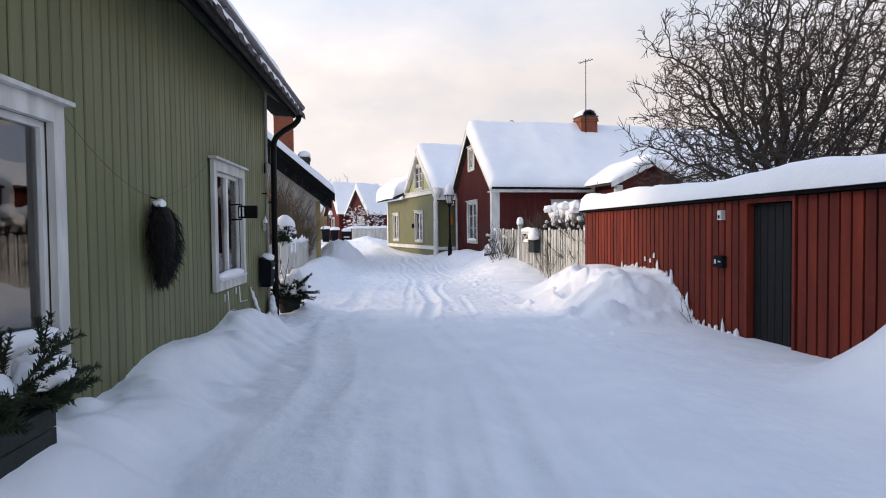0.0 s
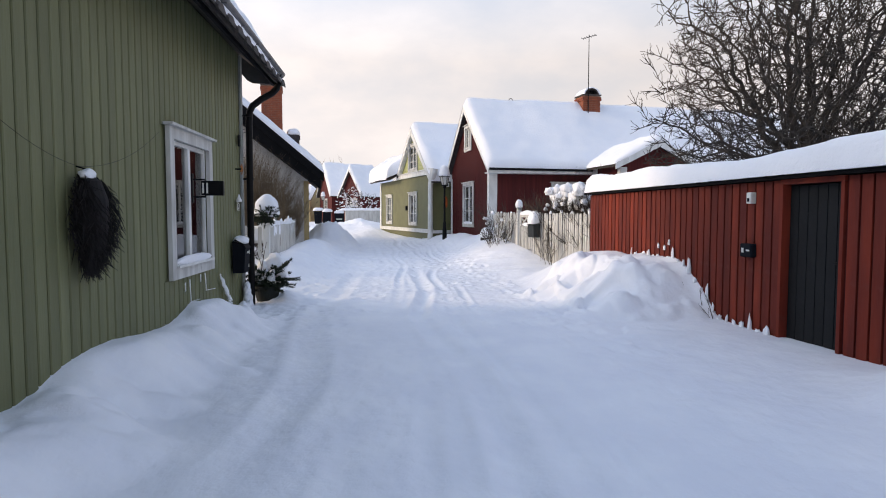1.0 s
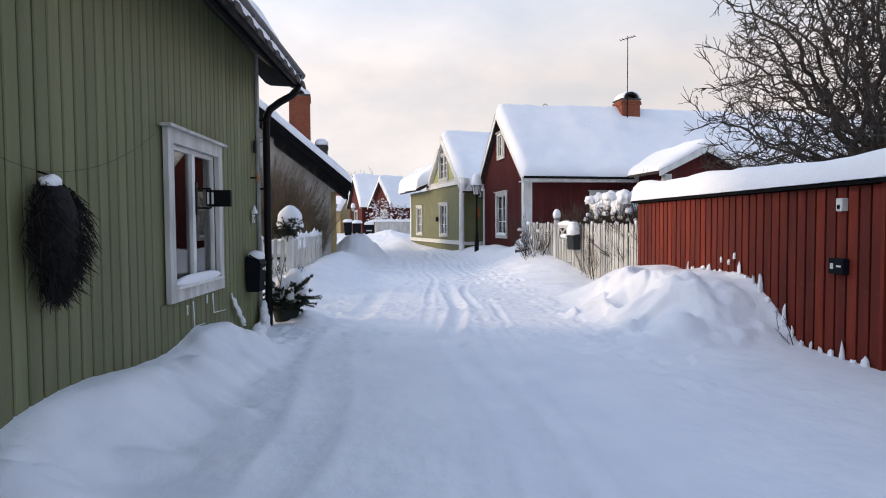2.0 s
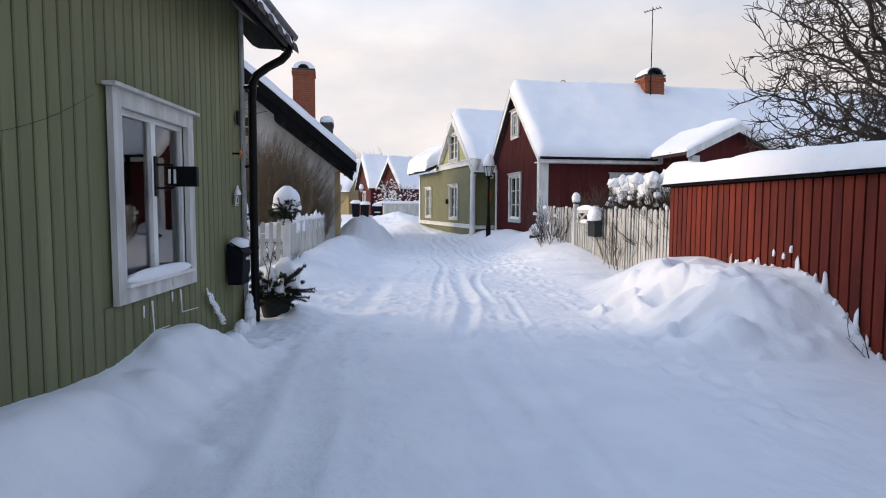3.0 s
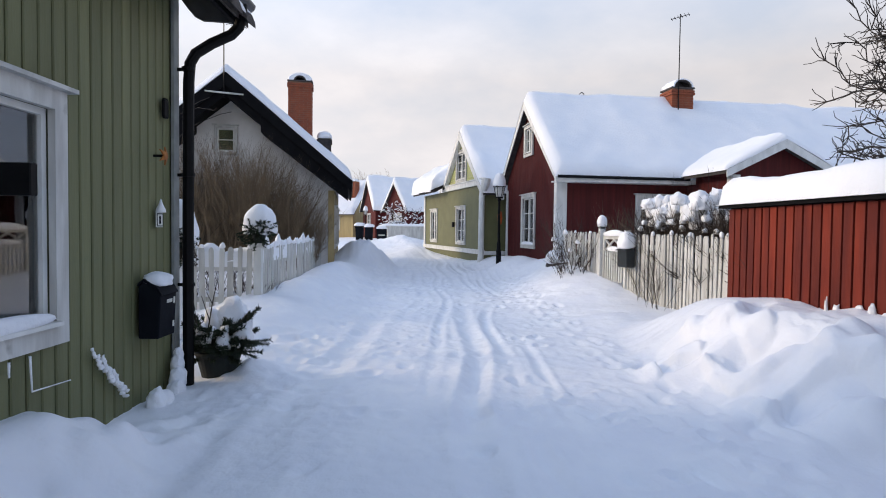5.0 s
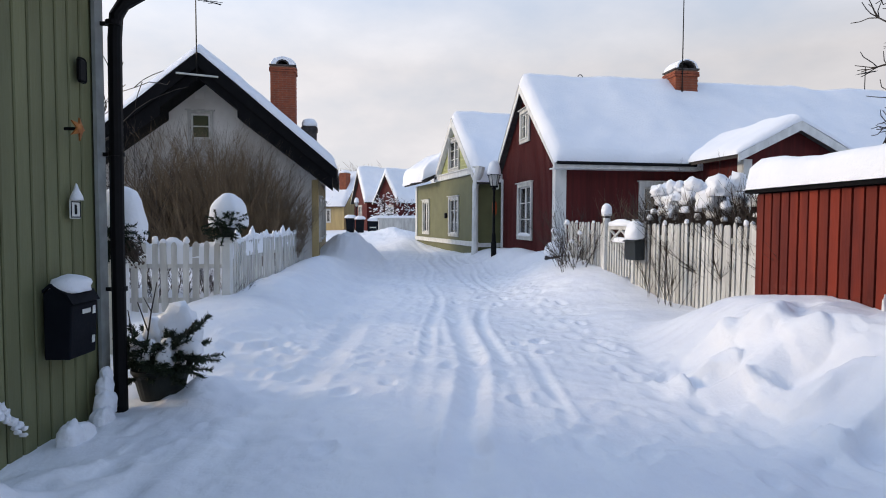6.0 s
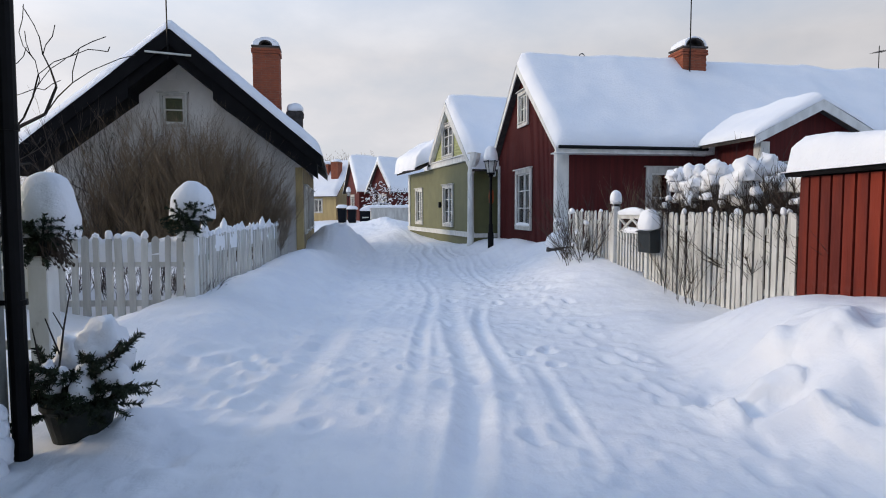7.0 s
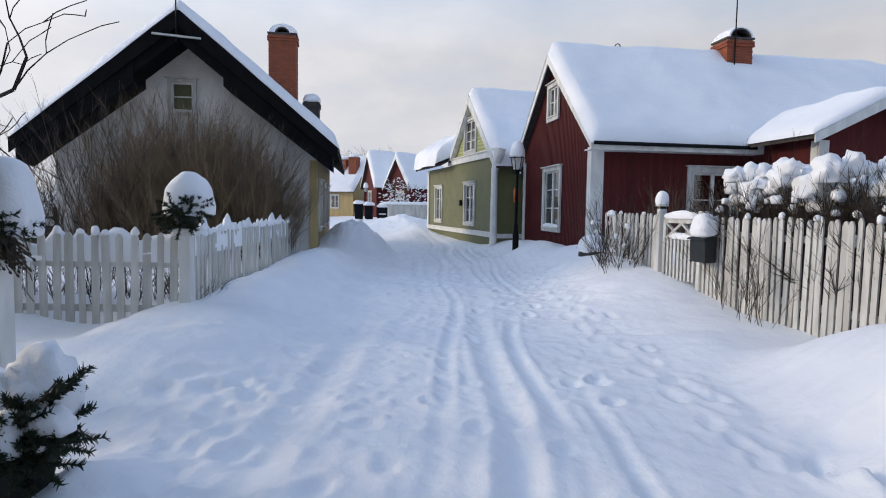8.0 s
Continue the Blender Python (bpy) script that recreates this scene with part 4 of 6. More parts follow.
part("room", boxes((-LW + 1.5, -1.5, 0.9, 1.0, 2.4, 3.9), (-LW / 2 - 0.9, -LW / 2 + 0.9, 0.9, 1.0, 3.9, 4.5)), DARK, old)
lr = part("roof", gable_deck(bmesh.new(), lambda s, l, z: (s, l, z), -LW - 0.53, 0.53, -LW / 2, -0.8, 8.8, ll, 0.14), BLACK, old, "black roof edge")
snow_sheet("roof_snow", lambda s, l, z: (s, l, z), -LW - 0.56, 0.56, -0.84, 8.8, ll, 0.24, lr, 33, 90, 70, 0.2, 0.04)
bm = bmesh.new()
for a in (-LW - 0.53, 0.53):
    prism(bm, [(a, -0.83, ll(a) + 0.0), (-LW / 2, -0.83, ll(-LW / 2) + 0.0), (-LW / 2, -0.83, ll(-LW / 2) - 0.36), (a, -0.83, ll(a) - 0.30)], (0, 0.03, 0))
part("barge_board", bm, BLACK, old, "black barge board")
for q, r in ((-LW - 0.42, -LW / 2 - 0.91), (0.42, -LW / 2 + 0.91)):
    bm = prism(bmesh.new(), [(q, -0.78, ll(q) - 0.15), (r, -0.78, ll(r) - 0.15), (r, -0.78, ll(r) - 0.80), (q, -0.78, ll(q) - 0.62)], (0, 0.77, 0))
    part("boxed_eave", bm, BLACK, old)
for r in (-0.905, 0.905):
    m = -LW / 2
    bm = prism(bmesh.new(), [(m, -0.76, ll(m) - 0.16), (m + r, -0.76, ll(m + r) - 0.16), (m + r, -0.76, ll(m + r) - 0.60), (m, -0.76, ll(m) - 0.62)], (0, 0.75, 0))
    part("boxed_eave", bm, BLACK, old)
window(old, lambda s, d, z: (s, -d, z), *L_WIN[0], 0, 1, 0.07, False, cap=True)
part("gable_vent", boxes((-3.09, -2.87, -0.02, -0.002, 4.66, 4.86), *[(-3.08, -2.88, -0.035, -0.02, 4.675 + 0.037 * k, 4.692 + 0.037 * k) for k in range(5)]), PLASTER, old, "small slatted vent")
part("corner_board", boxes((0.002, 0.03, 0.0, 0.2, 0, 2.6), (-0.14, 0.03, -0.03, -0.002, 0, 2.6)), YELLOW, old)
for k in range(3):
    window(old, lambda s, d, z: (d, s, z), 1.2 + k * 2.4, 2.2 + k * 2.4, 1.0, 2.1, 1, 1, 0.1, False, name="window")
chimney(old, -1.4, 6.0, 3.6, 0.86, 0.72, 3.4, BRICK, True, True, 7, hole=0.2)
chimney(old, -0.5, 6.1, 3.2, 0.5, 0.5, 1.75, SOOT, True, False, 9, "stove_chimney")
bm = tubes(bmesh.new(), [((-2.84, -0.86, 4.95), (-2.84, -0.86, 7.3), 0.018, 0.014), ((-3.15, -0.86, 7.0), (-2.25, -0.86, 6.8), 0.012, 0.012)] +
           [((-3.1 + 0.12 * k - 0.12, -1.1, 7.0 - 0.027 * k - 0.1), (-3.1 + 0.12 * k + 0.12, -0.62, 7.0 - 0.027 * k + 0.1), 0.008, 0.008) for k in range(7)], 5)
part("antenna", bm, IRON, old, "television antenna on a thin mast")
part("mast_bar", tubes(bmesh.new(), [((-3.32, -0.88, 5.10), (-2.34, -0.88, 5.04), 0.024, 0.024)], 6), PLATE, old, "pale crossbar on the gable peak")
part("wall_lamp", boxes((-0.16, -0.06, 3.5, 3.62, 1.62, 1.84), (-0.06, -0.003, 3.54, 3.58, 1.7, 1.74), bevel=0.01), IRON, ng, "small black lantern beside the window")

# ---- plants ----


def grow(segs, p, d, length, radius, level, levels, rnd, kids, spread, up, bend=0.25, shrink=0.68, steps=3):
    """Branches that bend, taper and fork."""
    pts = [p]
    r0 = radius
    for k in range(steps):
        d = (d + Vector((rnd.gauss(0, bend), rnd.gauss(0, bend), rnd.gauss(0, bend) + up))).normalized()
        q = p + d * (length / steps)
        r1 = r0 * (0.82 if level < levels else 0.7)
        segs.append((tuple(p), tuple(q), r0, r1))
        p, r0 = q, r1
        pts.append(p)
    if level >= levels:
        return
    n = kids[level]
    for k in range(n):
        at = pts[max(1, round((0.35 + 0.65 * (k + 1) / n) * steps))]
        side = Vector((rnd.gauss(0, 1), rnd.gauss(0, 1), rnd.gauss(0, 0.8)))
        side = (side - d * side.dot(d)).normalized()
        nd = (d + side * spread * rnd.uniform(0.6, 1.3)).normalized()
        grow(segs, at, nd, length * shrink * rnd.uniform(0.75, 1.2), r0 * rnd.uniform(0.55, 0.8), level + 1, levels, rnd, kids, spread, up, bend, shrink, steps)


def tree(x, y, z, label, trunk_h, trunk_r, limbs, length, levels, kids, seed, spread=0.75, up=0.05, tilt=0.9, name="tree", thin=1.0, bark=BARK):
    rnd = random.Random(seed)
    t = thing(name, label, "tree", x, y, z)
    bm = bmesh.new()
    sweep(bm, [(0, 0, -0.4), (0.02, 0, trunk_h * 0.4), (0.0, 0.03, trunk_h * 0.8), (0.02, 0.02, trunk_h)], [trunk_r * 1.25, trunk_r, trunk_r * 0.92, trunk_r * 0.75], 10)
    part("trunk", bm, bark, t)
    big, small = [], []
    for k in range(limbs):
        a = k * math.tau / limbs + rnd.uniform(-0.3, 0.3)
        tl = rnd.uniform(0.25, 1.0) * tilt
        d = Vector((math.cos(a) * math.sin(tl), math.sin(a) * math.sin(tl), math.cos(tl)))
        segs = []
        grow(segs, Vector((0, 0, trunk_h * rnd.uniform(0.75, 1.0))), d, length * rnd.uniform(0.85, 1.15), trunk_r * rnd.uniform(0.38, 0.55), 1, levels, rnd, kids, spread, up)
        for s in segs:
            (big if s[2] > 0.025 else small).append((s[0], s[1], max(s[2], 0.006 * thin), max(s[3], 0.005 * thin)))
    rods("limb_frame", big, bark, t, sides=6)
    rods("crown", small, bark, t, sides=3)
    return t


def broad_tree(x, y, z, label, trunk_h, stems, rim, crown_z, height, goals, seed, gap=0.17, tip=0.0055):
    """A crown whose limbs grow step by step towards free places in a dome, thicken where they join and end in bent twigs."""
    rnd = np.random.default_rng(seed)
    t = thing("tree", label, "tree", x, y, z)
    u = rnd.normal(size=(goals * 3, 3))
    u /= np.linalg.norm(u, axis=1)[:, None]
    g = u * (rnd.random((goals * 3, 1)) ** 0.42) * [rim, rim, height] * (0.88 + 0.16 * np.sin(u[:, :1] * 7 + 1) * np.sin(u[:, 1:2] * 6) + 0.05 * rnd.normal(size=(goals * 3, 1)))
    g[:, 2] += crown_z
    g = g[(g[:, 2] > crown_z - 0.9) & (g[:, 2] > 1.5)][:goals]
    nodes, parent_of = [np.array([0, 0, -0.4]), np.array([0, 0, trunk_h * 0.5]), np.array([0, 0, trunk_h])], [-1, 0, 1]
    for k in range(stems):
        a, tl = k * math.tau / stems + rnd.uniform(-0.3, 0.3), (0.2, 0.75, 1.1, 0.5)[k % 4] + rnd.uniform(-0.1, 0.1)
        d, last = np.array([math.cos(a) * math.sin(tl), math.sin(a) * math.sin(tl), math.cos(tl)]), 2 if k % 3 else 1
        for j in range(7):
            d = d + rnd.normal(0, 0.10, 3) + [0, 0, 0.03]
            d /= np.linalg.norm(d)
            nodes.append(nodes[last] + d * gap)
            parent_of.append(last)
            last = len(nodes) - 1
    best, near = np.full(len(g), 1e9), np.zeros(len(g), int)
    fresh, alive = 0, np.ones(len(g), bool)
    for _ in range(70):
        new_ones = np.array(nodes[fresh:])
        dist = np.linalg.norm(g[:, None] - new_ones[None], axis=2)
        k = dist.argmin(axis=1)
        closer = dist[np.arange(len(g)), k] < best
        best, near = np.where(closer, dist[np.arange(len(g)), k], best), np.where(closer, k + fresh, near)
        alive &= best > gap * 1.1
        fresh = len(nodes)
        if not alive.any():
            break
        for n in np.unique(near[alive]):
            v = g[alive & (near == n)] - nodes[n]
            v = (v / np.linalg.norm(v, axis=1)[:, None]).mean(axis=0) + rnd.normal(0, 0.22, 3)
            nodes.append(nodes[n] + v / max(np.linalg.norm(v), 1e-6) * gap)
            parent_of.append(int(n))
    area, kids = np.zeros(len(nodes)), np.zeros(len(nodes), int)
    for n in range(len(nodes) - 1, 0, -1):
        area[n] = max(area[n], tip**2.35)
        area[parent_of[n]] += area[n]
        kids[parent_of[n]] += 1
    radius = area ** (1 / 2.35)
    big, small = [], []
    for n in range(2, len(nodes)):
        p = parent_of[n]
        row = (tuple(nodes[p]), tuple(nodes[n]), min(radius[p], radius[n] * 1.25), radius[n])
        (big if radius[n] > 0.022 else small).append(row)
        if radius[n] < 0.014:
            for _ in range(5 if kids[n] == 0 else 2):
                d = nodes[n] - nodes[p]
                o, d = nodes[n], d / np.linalg.norm(d)
                r = tip * 0.9
                for j in range(3):
                    d = d + rnd.normal(0, 0.42, 3) + [0, 0, 0.08]
                    d /= np.linalg.norm(d)
                    q = o + d * rnd.uniform(0.05, 0.11)
                    small.append((tuple(o), tuple(q), r, r * 0.85))
                    o, r = q, r * 0.85
    part("trunk", sweep(bmesh.new(), [(0, 0, -0.4), (0.02, 0, 0.3), (0.0, 0.02, trunk_h * 0.7), (0, 0, trunk_h)], [radius[2] * 1.3, radius[2] * 1.05, radius[2], radius[2] * 0.9], 12), BARK, t)
    rods("limb_frame", big, BARK, t, sides=6)
    rods("crown", small, BARK, t, sides=3)
    return t


broad_tree(7.75, 11.0, 0.3, "large bare deciduous tree with a broad dark crown", 1.3, 15, 3.05, 2.7, 4.2, 5200, 11, 0.15, 0.0078)
tree(17.5, 19.5, 0.3, "bare dark tree behind the red shed", 1.4, 0.24, 9, 2.4, 5, (0, 5, 4, 4, 4), 12, 0.8, 0.05, 1.0)
tree(-5.05, 13.7, 0.1, "bare fruit tree with sparse thin branches", 1.7, 0.12, 9, 1.25, 4, (0, 3, 2, 2), 27, 0.6, 0.10, 1.45, thin=1.0)


def bush(name, label, x, y, z, nx, rx, ry, h, mat, seed, lean=0.12, fork=4, r=0.006, droop=0.0, category="bush"):
    """Many upright stems out of the snow, each with side twigs."""
    rnd = random.Random(seed)
    t = thing(name, label, category, x, y, z)
    segs = []
    for k in range(nx):
        u, v = -1 + 2 * (k + rnd.random()) / nx, rnd.uniform(-1, 1)
        px, py = u * rx, v * ry
        hh = h * (1 - 0.6 * abs(u) ** 2.2) * rnd.uniform(0.72, 1.08)
        p = Vector((px, py, -0.1))
        d = Vector((rnd.gauss(u * 0.1, lean), rnd.gauss(0, lean), 1)).normalized()
        rr = r * rnd.uniform(1.0, 1.8)
        for j in range(5):
            d = (d + Vector((rnd.gauss(0, 0.14), rnd.gauss(0, 0.14), -droop * j))).normalized()
            q = p + d * hh / 5
            segs.append((tuple(p), tuple(q), rr, rr * 0.82))
            if j > 0:
                for _ in range(fork):
                    e = (d + Vector((rnd.gauss(0, 0.45), rnd.gauss(0, 0.45), rnd.uniform(-0.1, 0.3)))).normalized()
                    o = p.lerp(q, rnd.random())
                    w = o + e * rnd.uniform(0.12, 0.5) * min(h, 2.0) / 2
                    segs.append((tuple(o), tuple(w), rr * 0.6, rr * 0.35))
            p, rr = q, rr * 0.82
    n = 4 if nx > 100 else 1
    for k in range(n):
        rods("stem_clump", segs[k * len(segs) // n:(k + 1) * len(segs) // n], mat, t)
    return t


bush("hedge", "tall dense brown leafless hedge against the plastered gable", -4.95, 20.7, 0.25, 950, 1.85, 0.5, 3.45, TWIG, 41, 0.11, 13, 0.0046)
bush("hedge", "thin grey leafless shrub beside the plastered gable", -6.75, 20.5, 0.25, 120, 1.0, 0.4, 3.7, TWIG_DARK, 42, 0.13, 9, 0.0052)
snowy = bush("hedge", "dense dark hedge under thick round clumps of snow", 5.1, 15.3, 0.3, 620, 0.5, 1.95, 1.8, TWIG_DARK, 43, 0.22, 9, 0.008)
snowy.rotation_euler.z = radians(11.6)
rnd = random.Random(9)
for k in range(34):
    u, v, z = rnd.uniform(-0.45, 0.4), -1.95 + 3.9 * k / 33, rnd.uniform(1.25, 1.7)
    bm = bmesh.new()
    for j in range(rnd.randint(2, 5)):
        s = rnd.uniform(0.07, 0.19)
        lump(bm, u + rnd.gauss(0, 0.1), v + rnd.gauss(0, 0.12), z + rnd.gauss(0, 0.06), s, s * rnd.uniform(0.8, 1.2), s * rnd.uniform(0.8, 1.4), k * 7 + j, 0.55, 3, 0.5)
    part("snow_clump", bm, SNOW, snowy, smooth=True)
for k in range(40):
    bm = bmesh.new()
    s = rnd.uniform(0.03, 0.07)
    lump(bm, rnd.uniform(-0.55, -0.3), rnd.uniform(-1.9, 1.9), rnd.uniform(0.9, 1.4), s, s, s * 1.2, k, 0.5, 2, 0.5)
    part("snow_clump", bm, SNOW, snowy, smooth=True)
shrub = bush("shrub", "bare multi-stemmed shrub with snow beside the gate", 3.32, 18.35, 0.5, 40, 0.3, 0.4, 1.6, TWIG_DARK, 44, 0.28, 5, 0.0048)
for k in range(12):
    bm = bmesh.new()
    lump(bm, rnd.uniform(-0.45, 0.45), rnd.uniform(-0.4, 0.4), rnd.uniform(0.1, 1.0), 0.05, 0.05, 0.06, 60 + k, 0.5, 2)
    part("snow_clump", bm, SNOW, shrub, smooth=True)
bush("shrub", "slender reddish shrub in front of the red wall", 5.0, 20.6, 0.5, 45, 0.5, 0.3, 1.9, TWIG, 45, 0.16, 3, 0.005)
bush("shrub", "climbing bare stems in front of the white pickets", 4.05, 15.55, 0.25, 18, 0.05, 0.95, 1.5, TWIG_DARK, 46, 0.2, 5, 0.0035)
bush("shrub", "thin twigs rising over the wing roof", 7.0, 19.0, 0.5, 14, 0.9, 0.3, 2.9, TWIG_DARK, 47, 0.14, 3, 0.005)
bush("hedge", "low twiggy hedge with snow behind the picket fence", -4.9, 15.6, 0.2, 150, 2.2, 0.25, 1.15, TWIG_DARK, 48, 0.2, 5, 0.005)
dark = bush("hedge", "dark bare shrubbery with snow beyond the plastered house", -9.6, 22.4, 0.2, 130, 0.9, 0.8, 2.4, TWIG_DARK, 53, 0.25, 6, 0.008)
for k in range(14):
    bm = bmesh.new()
    lump(bm, rnd.uniform(-0.9, 0.9), rnd.uniform(-0.9, 0), rnd.uniform(0.6, 1.9), 0.14, 0.14, 0.12, k, 0.5, 2)
    part("snow_clump", bm, SNOW, dark, smooth=True)
stub = bush("dead_stems", "withered flower stems with snow along the red boards", 4.58, 9.4, 0.1, 12, 0.03, 0.9, 0.5, TWIG_DARK, 49, 0.2, 2, 0.005, category="plant")
for k in range(24):
    y = 11.3 - k * 0.158
    x = shed_x(y) - 0.03
    h = rnd.uniform(0.03, 0.13) * (1.4 if k % 3 == 0 else 0.8)
    bm = lump(bmesh.new(), x - 4.58, y - 9.4, ground_z(x - 0.05, y) - 0.13, rnd.uniform(0.012, 0.03), rnd.uniform(0.015, 0.045), h, k, 0.7, 2)
    part("snow_clump", bm, SNOW, stub, smooth=True)
for y, z in ((10.35, 0.92), (10.15, 0.90), (10.02, 0.99)):
    x = shed_x(y) - 0.02
    part("snow_clump", lump(bmesh.new(), x - 4.58, y - 9.4, z - 0.12, 0.014, 0.028, 0.06, int(z * 50), 0.7, 2), SNOW, stub, smooth=True)


def spruce_bough(bm, p, d, length, rnd, needles, dens=70):
    """One bough: a stem and many needles round it."""
    p, d = Vector(p), Vector(d).normalized()
    q = p + d * length
    needles.append((tuple(p), tuple(q), 0.008, 0.004))
    for k in range(int(dens * length / 0.3)):
        f = rnd.random()
        o = p.lerp(q, f)
        side = Vector((rnd.gauss(0, 1), rnd.gauss(0, 1), rnd.gauss(0, 1)))
        e = (side - d * side.dot(d)).normalized() + d * 0.7
        needles.append((tuple(o), tuple(o + e.normalized() * rnd.uniform(0.022, 0.042)), 0.0045, 0.0016))


def spruce(parent, boughs, seed, dens=70):
    rnd = random.Random(seed)
    needles = []
    for p, d, length in boughs:
        spruce_bough(None, p, d, length, rnd, needles, dens)
        for s in (-1, 1):
            if length > 0.22:
                o = Vector(p) + Vector(d).normalized() * length * 0.45
                e = Vector(d).normalized() + Vector((rnd.gauss(0, 0.3), rnd.gauss(0, 0.3), 0.1)) + Vector(d).cross(Vector((0, 0, 1))) * s * 0.6
                spruce_bough(None, o, e, length * 0.5, rnd, needles, dens)
    return rods("foliage", needles, NEEDLE, parent, "dark green spruce twigs")


# ---- potted spruce by the downpipe ----
px, py = -1.89, 10.98
gz = ground_z(px, py)
pot = thing("potted_spruce", "snow-laden young spruce in a dark green pot", "potted plant", px, py, gz - 0.06)
bm = lathe(bmesh.new(), [(0.14, 0), (0.165, 0.04), (0.215, 0.24), (0.235, 0.27), (0.235, 0.30), (0.21, 0.30), (0.19, 0.26)], sides=26)
part("pot", bm, POT, pot, "dark round plant pot", smooth=False)
rnd = random.Random(3)
rows = []
for k in range(84):
    a, e = rnd.uniform(0, math.tau), rnd.uniform(-0.35, 0.5)
    h = rnd.uniform(0.28, 0.55)
    rows.append(((0.05 * math.cos(a), 0.05 * math.sin(a), h), (math.cos(a), math.sin(a), e), rnd.uniform(0.22, 0.42) * (1.25 - h)))
rows += [((0.1, -0.1, 0.42), (1, -0.35, -0.02), 0.5), ((0.1, -0.1, 0.36), (0.9, -0.6, -0.15), 0.46), ((0.12, 0.0, 0.45), (0.75, -0.1, 0.75), 0.42), ((-0.08, -0.05, 0.4), (-0.5, -0.2, 1), 0.3)]
spruce(pot, rows, 5, 110)
rods("bare_leader", [((-0.1, -0.08, 0.4), (-0.03, -0.1, 0.78), 0.008, 0.006), ((-0.03, -0.1, 0.78), (0.02, -0.1, 1.02), 0.006, 0.004), ((-0.06, -0.1, 0.62), (-0.13, -0.12, 0.86), 0.006, 0.004),
                     ((0.16, -0.12, 0.5), (0.36, -0.15, 0.72), 0.006, 0.004), ((-0.03, -0.1, 0.78), (-0.08, -0.12, 0.9), 0.005, 0.003), ((-0.16, -0.1, 0.4), (-0.2, -0.14, 0.8), 0.007, 0.004)], TWIG_DARK, pot, "bare dark twigs", sides=5)
bm = bmesh.new()
lump(bm, 0.10, 0.12, 0.42, 0.19, 0.17, 0.27, 2, 0.45, 3)
lump(bm, -0.06, 0.05, 0.44, 0.12, 0.12, 0.2, 12, 0.45, 3)
lump(bm, 0.1, -0.16, 0.34, 0.07, 0.08, 0.12, 5, 0.3, 3)
lump(bm, -0.12, -0.15, 0.42, 0.06, 0.07, 0.12, 6, 0.3, 3)
lump(bm, 0.26, -0.05, 0.42, 0.1, 0.09, 0.1, 8, 0.3, 3)
lump(bm, -0.2, -0.05, 0.36, 0.07, 0.07, 0.14, 9, 0.3, 3)
for k in range(9):
    a = rnd.uniform(3.4, 6.2)
    lump(bm, 0.2 * math.cos(a), 0.2 * math.sin(a), rnd.uniform(0.3, 0.55), 0.045, 0.045, 0.07, k + 70, 0.6, 2)
part("snow_load", bm, SNOW, pot, smooth=True)

# ---- window box under the first window ----
tub = thing("planter", "dark wooden planter with spruce twigs under the window", "planter", -1.92, 3.0, 0.05)
bm = bmesh.new()
box(bm, -0.2, 0.10, -0.75, 0.28, 0.0, 0.5, 0.012)
for z in (0.13, 0.26, 0.38):
    box(bm, 0.095, 0.11, -0.76, 0.29, z, z + 0.115, 0.004)
part("tub", bm, POT, tub, "dark planter tub")
rows = []
for k in range(64):
    a = rnd.uniform(-0.9, 1.2)
    rows.append(((rnd.uniform(-0.1, 0.1), rnd.uniform(-0.7, 0.38), rnd.uniform(0.5, 0.66)), (rnd.uniform(-0.1, 0.8), rnd.uniform(-0.5, 0.9), rnd.uniform(-0.15, 0.5)), rnd.uniform(0.16, 0.34)))
rows += [((0.0, 0.3, 0.62), (0.1, 0.25, 1), 0.38), ((0.0, 0.35, 0.7), (0.1, 0.9, 0.5), 0.32), ((0.05, 0.38, 0.62), (0.1, 0.95, -0.05), 0.36), ((0.0, 0.05, 0.62), (0.0, -0.1, 1), 0.36)]
spruce(tub, rows, 6, 80)
for k in range(11):
    bm = lump(bmesh.new(), rnd.uniform(-0.1, 0.12), rnd.uniform(-0.7, 0.34), rnd.uniform(0.56, 0.68), rnd.uniform(0.07, 0.13), rnd.uniform(0.08, 0.16), 0.1, k + 20, 0.3, 3)
    part("snow_pad", bm, SNOW, tub, smooth=True)

# ---- things on the green wall ----
wreath = thing("wreath", "shaggy dark bundle of twigs hanging on green boards", "wreath", -2.15, 5.60, 1.42)
rnd = random.Random(8)
segs = []
for k in range(2600):
    v = rnd.uniform(-1, 1)
    wdt = 0.175 * math.sqrt(max(1 - v * v, 0)) * (1.0 if v > -0.3 else 0.75)
    y, z, x = rnd.uniform(-1, 1) * wdt * 1.4, v * 0.36, rnd.uniform(0.0, 0.17) * math.sqrt(max(1 - v * v, 0.05))
    segs.append(((x, y, z), (x + rnd.uniform(-0.01, 0.035), y + rnd.gauss(0.065, 0.065), z - rnd.uniform(0.03, 0.14)), 0.004, 0.0015))
tagged(rods("twig_mass", segs, WREATH, wreath), "loose dark twigs", kind="stuff")
bm = bmesh.new()
lathe(bm, [(0.02, -0.30), (0.10, -0.22), (0.135, 0.0), (0.13, 0.15), (0.08, 0.29), (0.02, 0.33)], 0.0, 0.0, 0, 18)
for v in bm.verts:
    v.co.x, v.co.y = v.co.x * 0.8 + 0.06, v.co.y * 1.25
part("core", bm, WREATH, wreath)
bm = bmesh.new()
lump(bm, 0.05, -0.02, 0.31, 0.05, 0.07, 0.055, 4, 0.3)
part("snow_cap", bm, SNOW, wreath, smooth=True)
